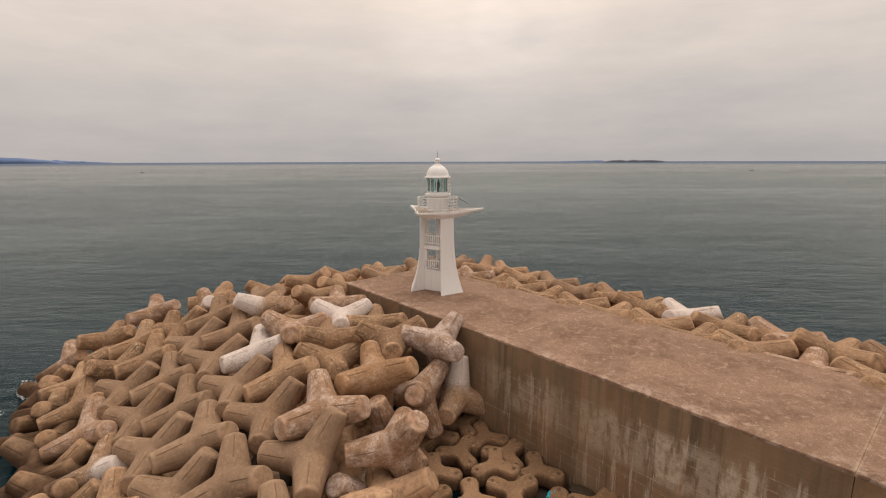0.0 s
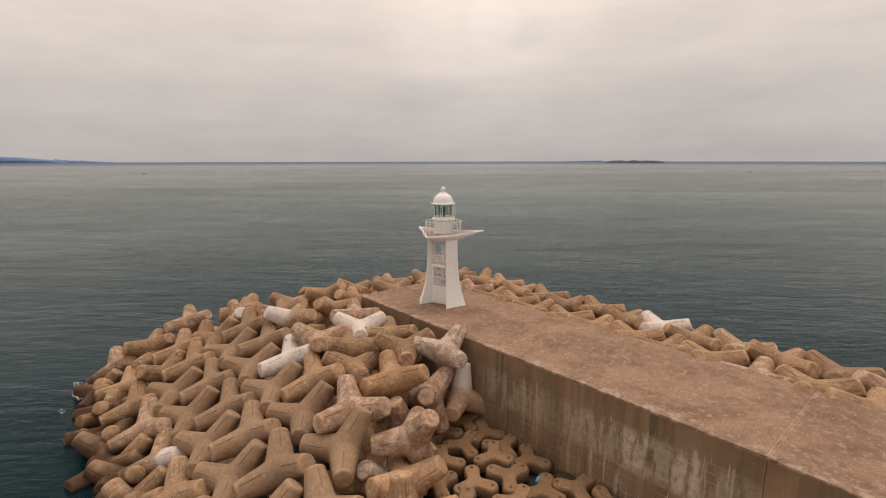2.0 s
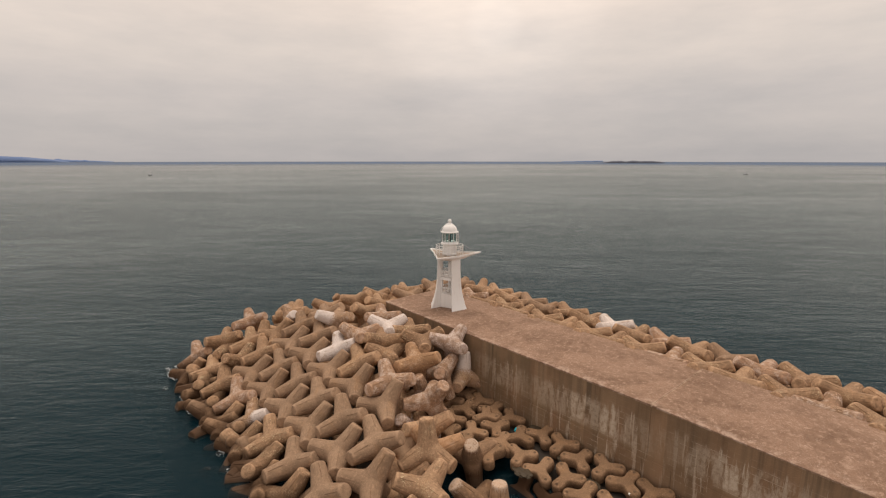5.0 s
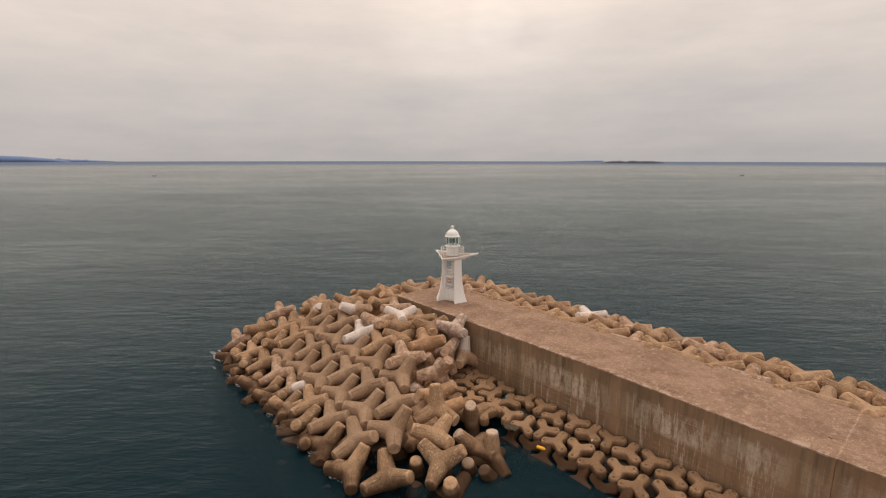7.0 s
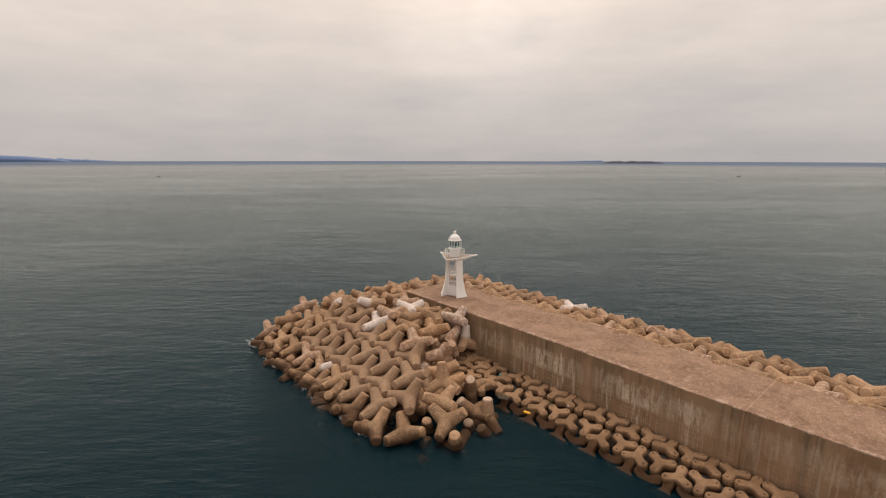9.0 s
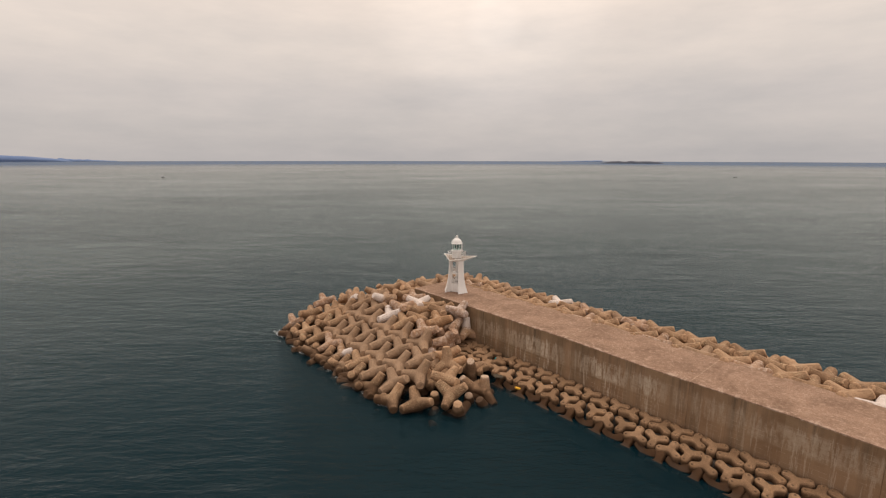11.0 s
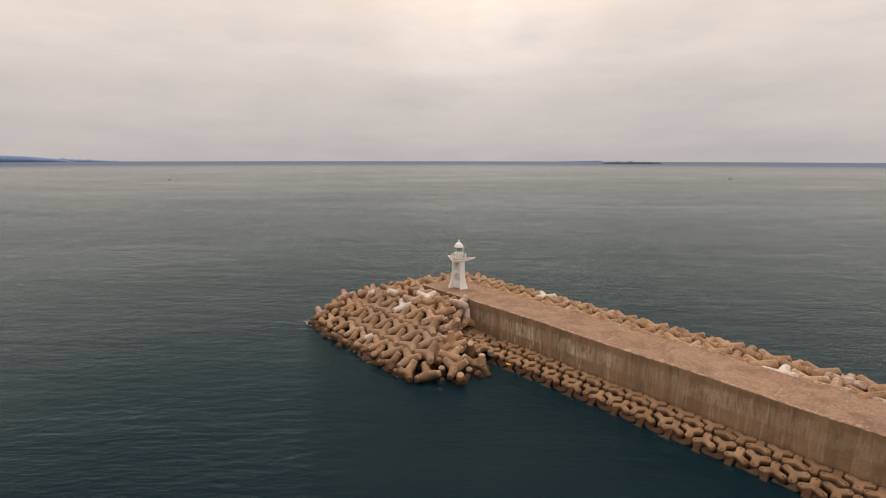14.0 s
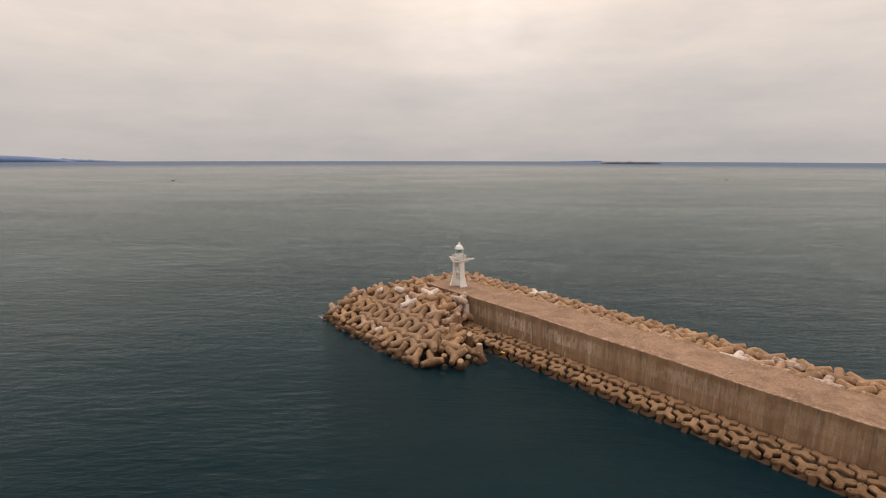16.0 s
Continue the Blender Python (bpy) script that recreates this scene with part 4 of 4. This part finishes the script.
tetrapod(-17.54, 9.93, -5.78, 59, -3, 167, "tan")
tetrapod(-17.51, 6.06, -5.81, 54, -3, 166, "pale")
tetrapod(-19.32, 4.58, -7.14, 40, -19, 114, "tan")
tetrapod(-17.47, 2.34, -6.33, 45, -38, 56, "capped")
tetrapod(-19.39, -0.14, -6.92, 50, -17, 112, "tan")
tetrapod(-17.56, -2.35, -5.95, 62, -7, 169, "tan")
tetrapod(-19.52, -4.25, -6.68, 62, -1, 104, "tan")
tetrapod(-9.05, -1.95, -2.10, 63, -4, 164, "tan")
tetrapod(-7.18, 1.23, -0.89, 74, -32, 98, "pale")
tetrapod(-6.54, 7.16, -0.84, 57, -32, -85, "capped")
tetrapod(-3.68, -4.41, -0.79, 77, -31, -28, "tan")
tetrapod(-11.42, 15.77, -4.10, 102, -25, -109, "tan")
tetrapod(-8.58, 14.14, -2.24, -46, 31, -166, "capped")
tetrapod(-7.60, 15.17, -1.97, 63, -16, 149, "tan")
tetrapod(-15.10, 17.44, -5.15, 52, -28, 98, "tan")
tetrapod(-14.88, 18.08, -4.30, 57, -27, 50, "tan")
tetrapod(-19.18, 13.18, -6.97, 42, -37, 20, "tan")
tetrapod(-19.14, 8.69, -6.97, 37, -40, 28, "tan")
tetrapod(-14.62, -20.10, -7.25, -30, 2, 135, "tan")
tetrapod(-11.27, -18.60, -7.95, 15, -26, 7, "tipped")
tetrapod(-10.36, -20.78, -8.22, -27, -17, 44, "tipped")
tetrapod(-14.99, -16.16, -7.72, -8, -18, 71, "tan")
tetrapod(-9.06, -9.62, -5.25, -35, -18, 76, "frosted")
tetrapod(-6.38, -7.98, -3.95, -13, -12, 31, "pale")
tetrapod(-11.59, -12.83, -6.72, 8, -18, 19, "tan")
tetrapod(-9.89, -17.84, -6.53, -42, -14, 35, "tipped")
tetrapod(-9.40, -19.38, -6.60, 4, 0, 139, "tipped")
tetrapod(-10.78, -13.76, -4.08, -9, -11, -77, "tan")
tetrapod(-13.40, 10.30, -3.90, 62, -6, 165, "tan")
tetrapod(-19.20, 17.00, -7.00, 34, -22, 114, "tan")
tetrapod(-11.10, 12.10, -3.00, 34, -22, 114, "tan")
tetrapod(-13.30, 14.30, -3.90, 62, -6, 165, "tan")
tetrapod(-9.00, 10.20, -1.90, 62, -6, 165, "grey")
tetrapod(-6.81, 18.35, -3.08, 44, -38, 49, "tan")
tetrapod(-5.78, 21.26, -4.65, -35, 19, 127, "tan")
tetrapod(-0.31, 12.90, -1.25, 65, -48, -92, "tan")
tetrapod(0.75, 17.58, -3.22, 67, -56, 132, "tan")


def ground_of_head(x, y):
    """Height of the hubs of the upper layer on the head."""
    left = -0.9 + 0.47 * (x + 7.5)
    back = -0.5 - 0.50 * (y - 13.0)
    right = -0.4 - 0.55 * (x - 14.5)
    front = -2.6 + 0.75 * (y + 15.0)
    return min(-0.6, left, back, right, front if x < 0 else 9)


def crowded(x, y, gap):
    return any((x - a) ** 2 + (y - b) ** 2 < gap * gap for a, b, _ in placed)


rng = random.Random(12)


def head_holds(x, y, z):
    on_deck = -1.9 < x < WIDTH + 0.8 and y < 8.6
    berm = (y < -4 and x > -2.2 + (y + 6) * 0.93) if y > -13 else x > -9.3 + (y + 13) * 0.28
    corner = (x > -8.2 and y < -2.2) or (y < -15.0 and x > -17.5)
    return not corner and z > -7.3 and x > -19.3 and not on_deck and not berm and not (x > 0 and y < 6) and not (x < -8 and y > 19) and y > -18.5


def settled(x, y, z, kind, place):
    """A unit bedded in the slope: one leg down into it, three lying over it."""
    lean = 24 if x < -6 else 0
    place(x, y, z, 180 + rng.uniform(-14, 14), lean + rng.uniform(-14, 14), rng.choice((20, 80)) + rng.uniform(-15, 15) + rng.choice((0, 120, 240)), kind)


# units deep in the corner by the wall, under the ones that lean there
for x, y, z in ((-6.0, -6.0, -4.6), (-5.0, -4.2, -3.4), (-6.6, -4.0, -3.6), (-2.8, -1.4, -3.0), (-8.6, -5.0, -3.9)):
    deep_tetrapod(x, y, z, 180, rng.uniform(-15, 15), rng.uniform(0, 120), "tan")

# the rest of the upper layer, then the layer under it that fills the gaps
for drop, gap, pitch in ((0.75, 2.9, 2.3), (2.7, 2.2, 2.5)):
    if drop > 1:
        placed.clear()
    for i in range(-12, 14):
        for j in range(-12, 16):
            x, y = i * pitch + (j % 2) * pitch / 2 + rng.uniform(-0.25, 0.25), j * pitch * 0.9 + rng.uniform(-0.25, 0.25)
            z = ground_of_head(x, y)
            if head_holds(x, y, z) and not crowded(x, y, gap) and (drop > 1 or x > -8.5 or y > 16):
                kind = rng.choices(("tan", "grey", "pale", "rusty"), (7, 4, 0.6, 0.35))[0]
                settled(x, y, z - drop + rng.uniform(-0.2, 0.2), kind, deep_tetrapod if drop > 1 else tetrapod)


# seaward side: two interlocked rows along the deck's edge, each with two ways of lying in turn, then rows stepping down to the sea
SEAWARD = ((10.25, -29.65, -0.98, 67, -22, 40), (10.1, -32.2, -1.12, 64, -26, -17), (14.6, -30.0, -1.25, 67, -27, 38), (13.8, -27.3, -1.15, 58, -31, -137))
WHITENED = {(1, 3): "pale", (1, 9): "white", (1, 11): "frosted", (2, 2): "white", (3, 11): "frosted"}
for row, (x0, y0, z0, rx, ry, rz) in enumerate(SEAWARD):
    for k in range(-7, 19):
        x, y = x0 + rng.uniform(-0.12, 0.12), y0 + 5.5 * (5 - k) + rng.uniform(-0.12, 0.12)
        kind = WHITENED.get((row, k)) or rng.choices(("tan", "grey", "pale", "rusty"), (8, 0.8, 2.2, 0.1))[0]
        turn = (rx + rng.uniform(-4, 4), ry + rng.uniform(-4, 4), rz + rng.uniform(-4, 4))
        if -128 < y < 5.0:
            (seaward if y > -100 else deep_tetrapod)(x, y, z0 + sag(y) * 0.8 + rng.uniform(-0.1, 0.08), *turn, kind)
for x0, z0, y0 in ((11.9, -2.6, 3.6), (16.9, -2.9, 5.2), (19.4, -4.6, 4.4), (21.6, -6.2, 3.5)):
    y = y0
    while y > -128:
        x = x0 + rng.uniform(-0.4, 0.4)
        settled(x, y, z0 + rng.uniform(-0.2, 0.15), rng.choices(("tan", "grey", "pale"), (7, 2.5, 1))[0], deep_tetrapod)
        y -= rng.uniform(2.2, 2.7)


# the outermost units, awash and under water round the foot of the mound
shore = [(-17.6, 21.0), (-19.9, 17.0), (-21.0, 8.0), (-21.0, -7.0), (-20.0, -12.5)]
for out, z0, gap in ((-1.2, -7.35, 1.9), (0.5, -9.0, 2.2), (2.2, -9.7, 2.6)):
    for a, b in zip(shore, shore[1:]):
        a, b = Vector(a), Vector(b)
        side = Vector((b.y - a.y, a.x - b.x)).normalized()
        count = max(1, round((b - a).length / gap))
        for k in range(count):
            at = a.lerp(b, (k + 0.5) / count) + side * (out + rng.uniform(-0.5, 0.3))
            settled(at.x, at.y, z0 + rng.uniform(-0.3, 0.3), rng.choice(("tan", "tan", "grey")), deep_tetrapod if out else tetrapod)


def heap(name, units, label):
    """Joins units into one mesh."""
    tables = {}
    for kind, meshes in UNIT.items():
        d = meshes[0]
        co = np.empty(len(d.vertices) * 3, np.float32)
        d.vertices.foreach_get("co", co)
        tables[kind] = (co.reshape(-1, 3), [tuple(p.vertices) for p in d.polygons])
    verts, faces, mats, start = [], [], [], 0
    kinds = list(UNIT)
    for m, kind in units:
        co, polys = tables[kind]
        m = np.array(m)
        verts.append(co @ m[:3, :3].T + m[:3, 3])
        faces += [tuple(v + start for v in p) for p in polys]
        mats += [kinds.index(kind)] * len(polys)
        start += len(co)
    data = bpy.data.meshes.new(name)
    data.from_pydata(np.concatenate(verts).tolist(), [], faces)
    for kind in kinds:
        data.materials.append(UNIT[kind][0].materials[0])
    data.polygons.foreach_set("material_index", mats)
    data.polygons.foreach_set("use_smooth", [len(f) < 5 for f in faces])
    return tagged(new(name, data), label, "tetrapod", kind="stuff")


heap("tetrapod_heap", buried, "tan concrete tetrapods packed under the upper layer")


def trilobe_mesh(name, material):
    """A low three-armed block: slim rounded arms and a flat top with a broad sloped edge."""
    bm = bmesh.new()
    rows = []
    for inset, z in ((0.06, -0.45), (0.0, -0.32), (0.0, 0.06), (0.012, 0.15), (0.045, 0.225), (0.085, 0.268), (0.125, 0.29), (0.16, 0.298)):
        outline = []
        half = 0.465 - inset
        for arm in range(3):
            a = 2 * math.pi * arm / 3
            way, side = Vector((math.cos(a), math.sin(a), 0)), Vector((-math.sin(a), math.cos(a), 0))
            for k in range(7):
                b = -math.pi / 2 + math.pi * k / 6
                outline.append(way * (0.98 + half * 0.85 * math.cos(b)) + side * half * math.sin(b) + Vector((0, 0, z)))
            mid = a + math.pi / 3
            for d in (-0.30, 0.0, 0.30):
                outline.append(Vector((math.cos(mid + d), math.sin(mid + d), 0)) * ((0.555 if d else 0.51) - inset * 0.9) + Vector((0, 0, z)))
        rows.append(outline)
    lofted(bm, rows)
    bmesh.ops.recalc_face_normals(bm, faces=bm.faces)
    soften(bm)
    data = bpy.data.meshes.new(name)
    bm.to_mesh(data)
    bm.free()
    data.materials.append(material)
    return data


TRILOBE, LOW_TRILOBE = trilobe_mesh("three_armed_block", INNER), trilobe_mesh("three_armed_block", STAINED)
bm = bmesh.new()
turned(bm, [(0.10, -0.06), (0.10, 0.018), (0.085, 0.024), (0.065, 0.018), (0.06, 0.004)], 10)
LIFTING_SOCKET = bpy.data.meshes.new("lifting_socket")
bm.to_mesh(LIFTING_SOCKET)
bm.free()
LIFTING_SOCKET.materials.append(SHADED_SOCKET)


def trilobe(x, y, z, rx, ry, rz, low=False):
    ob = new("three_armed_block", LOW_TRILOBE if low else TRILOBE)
    ob.matrix_world = pose(x, y, z, rx, ry, 0) @ pose(0, 0, 0, 0, 0, rz)
    if y > -72 and z > -6.6:
        for arm in range(3):
            hole = new("lifting_socket", LIFTING_SOCKET)
            hole.parent = ob
            a = 2 * math.pi * arm / 3
            hole.location = (1.06 * math.cos(a), 1.06 * math.sin(a), 0.295)
    said = "dark weed-stained three-armed concrete block at the waterline" if low else "low three-armed tan concrete block at the wall's foot"
    return tagged(ob, said, "armour block", "three-armed blocks at the wall's foot")


# the corner between the mound and the wall: place and turn of each block
for x, y, turn in ((-4.95, -12.4, 54), (-3.1, -13.25, 109), (-2.95, -9.4, 17), (-2.3, -11.4, 43), (-4.95, -9.8, 61), (-6.6, -11.2, 3), (-0.95, -13.0, 49),
                   (-2.5, -15.3, 30), (-1.05, -16.4, 118), (-4.4, -17.0, 81), (-1.15, -11.1, 9), (-1.0, -9.4, 62), (-4.3, -14.9, 20),
                   (-7.3, -9.2, 20), (-6.1, -7.9, 50), (-1.1, -7.6, 10), (-2.8, -7.4, 50), (-4.6, -7.7, 10), (-6.1, -15.3, 102), (-6.7, -13.3, 30)):
    trilobe(x, y, -5.68 + rng.uniform(-0.05, 0.05) + 0.03 * max(0, y + 11.5), rng.uniform(-4, 4), -4 + rng.uniform(-4, 4), turn)

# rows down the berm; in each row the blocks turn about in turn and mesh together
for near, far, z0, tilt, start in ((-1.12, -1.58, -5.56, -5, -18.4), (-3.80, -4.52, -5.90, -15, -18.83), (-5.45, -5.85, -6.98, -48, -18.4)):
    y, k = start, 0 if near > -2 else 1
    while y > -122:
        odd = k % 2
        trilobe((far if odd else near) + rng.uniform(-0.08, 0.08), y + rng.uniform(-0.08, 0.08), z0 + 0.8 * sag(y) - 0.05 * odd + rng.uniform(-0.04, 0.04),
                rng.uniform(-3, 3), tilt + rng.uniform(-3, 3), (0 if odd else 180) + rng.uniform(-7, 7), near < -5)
        y -= 1.83 if y > -36 else 1.72
        k += 1

# ---- floats, litter and boats ----
bm = bmesh.new()
lofted(bm, [[(x, r * math.cos(2 * math.pi * k / 12), r * math.sin(2 * math.pi * k / 12)) for k in range(12)] for x, r in ((-0.50, 0.06), (-0.47, 0.12), (-0.36, 0.15), (0.36, 0.15), (0.47, 0.12), (0.50, 0.06))])
buoy = part("fishing_float", bm, YELLOW, smooth=True)
buoy.matrix_world = pose(-5.55, -21.75, -6.32, 0, 8, -62)
tagged(buoy, "yellow plastic fishing float stranded on the blocks", "float")


def crumpled(name, at, size, material, label, category, seed):
    """A crumpled heap of sheet or netting."""
    bm = bmesh.new()
    bmesh.ops.create_icosphere(bm, subdivisions=3, radius=1.0)
    for v in bm.verts:
        bump = 1 + 0.45 * noise.noise(v.co * 2.1 + Vector((seed, 0, 0))) + 0.2 * noise.noise(v.co * 5.0 + Vector((0, seed, 0)))
        v.co = Vector((v.co.x * size[0], v.co.y * size[1], v.co.z * size[2])) * bump
    ob = part(name, bm, material)
    ob.location = at
    tagged(ob, label, category)


crumpled("net_bundle", (-1.85, -14.75, -5.58), (0.42, 0.32, 0.17), TEAL, "crumpled turquoise netting caught between the blocks", "net", 2.0)


for k, (x, y, s) in enumerate(((-0.42, -15.4, 0.5), (-0.5, -16.4, 0.35), (-2.2, -19.2, 0.35), (-3.0, -22.2, 0.4), (-5.6, -18.2, 0.5))):
    crumpled("seaweed_clump", (x, y, -5.85), (s, s * 1.4, 0.14), WEED, "dark brown seaweed washed between the blocks", "seaweed", 4.0 + k)


def bottle(at, turn):
    bm = bmesh.new()
    lofted(bm, [[(x, r * math.cos(2 * math.pi * k / 10), r * math.sin(2 * math.pi * k / 10)) for k in range(10)] for x, r in ((-0.12, 0.065), (-0.105, 0.08), (0.075, 0.08), (0.12, 0.045), (0.18, 0.03))])
    ob = part("plastic_bottle", bm, BOTTLE_WHITE, smooth=True)
    ob.matrix_world = pose(*at, 0, 20, turn)
    tagged(ob, "white plastic bottle washed up on the blocks", "bottle", "washed-up bottles")


bottle((-2.35, -24.6, -5.5), 30)
bottle((-4.9, -32.9, -6.2), 70)


def chip(at, size, seed):
    """A flat broken piece of concrete lying on the deck."""
    bm = bmesh.new()
    bmesh.ops.create_icosphere(bm, subdivisions=2, radius=1.0)
    for v in bm.verts:
        v.co = Vector((v.co.x * size, v.co.y * size * 0.6, max(v.co.z, -0.3) * size * 0.3)) * (1 + 0.35 * noise.noise(v.co * 1.7 + Vector((seed, 0, 0))))
    ob = part("concrete_chip", bm, PALE)
    ob.matrix_world = pose(*at, 0, 0, seed * 50)
    tagged(ob, "pale broken concrete chip lying on the deck", "chip", "chips on the deck")


chip((2.6, -39.4, -0.18), 0.19, 1.0)
chip((2.5, -56.3, sag(-56.3) + 0.04), 0.2, 3.0)


def fishing_boat(at, turn, length):
    """A small boat far off: sheered hull, wheelhouse and mast."""
    boat = empty("fishing_boat", at, "small dark fishing boat far out on the sea", "boat", "boats", turn)
    bm = bmesh.new()
    loops = []
    for k in range(9):
        s = -1 + 2 * k / 8
        half = 0.16 * length * (1 - max(0, s) ** 2.5) * (1 - 0.3 * max(0, -s) ** 3) + 0.02
        rise = 0.05 * length * s * s
        loops.append([(s * length / 2, -half, 0.08 * length + rise), (s * length / 2, -half * 0.6, -0.4), (s * length / 2, half * 0.6, -0.4), (s * length / 2, half, 0.08 * length + rise)])
    lofted(bm, loops)
    bmesh.ops.recalc_face_normals(bm, faces=bm.faces)
    part("hull", bm, HULL, boat)
    part("wheelhouse", box(bmesh.new(), (-0.28 * length, -0.09 * length, 0.06 * length), (-0.08 * length, 0.09 * length, 0.20 * length), 0.05), BOTTLE_WHITE, boat)
    part("mast", rod(bmesh.new(), (0.12 * length, 0, 0.05 * length), (0.12 * length, 0, 0.36 * length), 0.08, 6), HULL, boat)


fishing_boat((110, 775, SEA), 40, 7.0)
fishing_boat((812, 216, SEA), -60, 6.0)

# surf among the outer units: low broken patches of foam
rng = random.Random(21)
bm = bmesh.new()


def foam_patch(x, y, size):
    n = 14
    centre = bm.verts.new((x, y, SEA + 0.03))
    rim = []
    for k in range(n):
        a = 2 * math.pi * k / n
        r = size * (0.45 + 0.75 * rng.random())
        rim.append(bm.verts.new((x + r * math.cos(a) * 0.7, y + r * math.sin(a) * 1.5, SEA + 0.012)))
    for k in range(n):
        bm.faces.new((centre, rim[k], rim[(k + 1) % n]))


for k in range(9):
    y = rng.uniform(-15, 22)
    foam_patch(-20.9 + rng.uniform(-0.9, 0.6) + (0.06 * (y - 18) if y > 18 else 0), y, rng.uniform(0.25, 0.6))
for x, y, s in ((-20.0, 20.4, 0.9), (-20.4, 18.6, 0.7), (-20.9, 12.0, 0.8), (-20.9, 9.4, 0.6), (-20.3, -12.2, 0.6), (-20.8, 1.0, 0.6), (-20.7, 5.0, 0.5)):
    for k in range(3):
        foam_patch(x + rng.uniform(-0.6, 0.4), y + rng.uniform(-0.7, 0.7), s * rng.uniform(0.5, 1.0))
tagged(part("foam", bm, FOAM), "white broken foam along the waterline", "foam", kind="stuff")
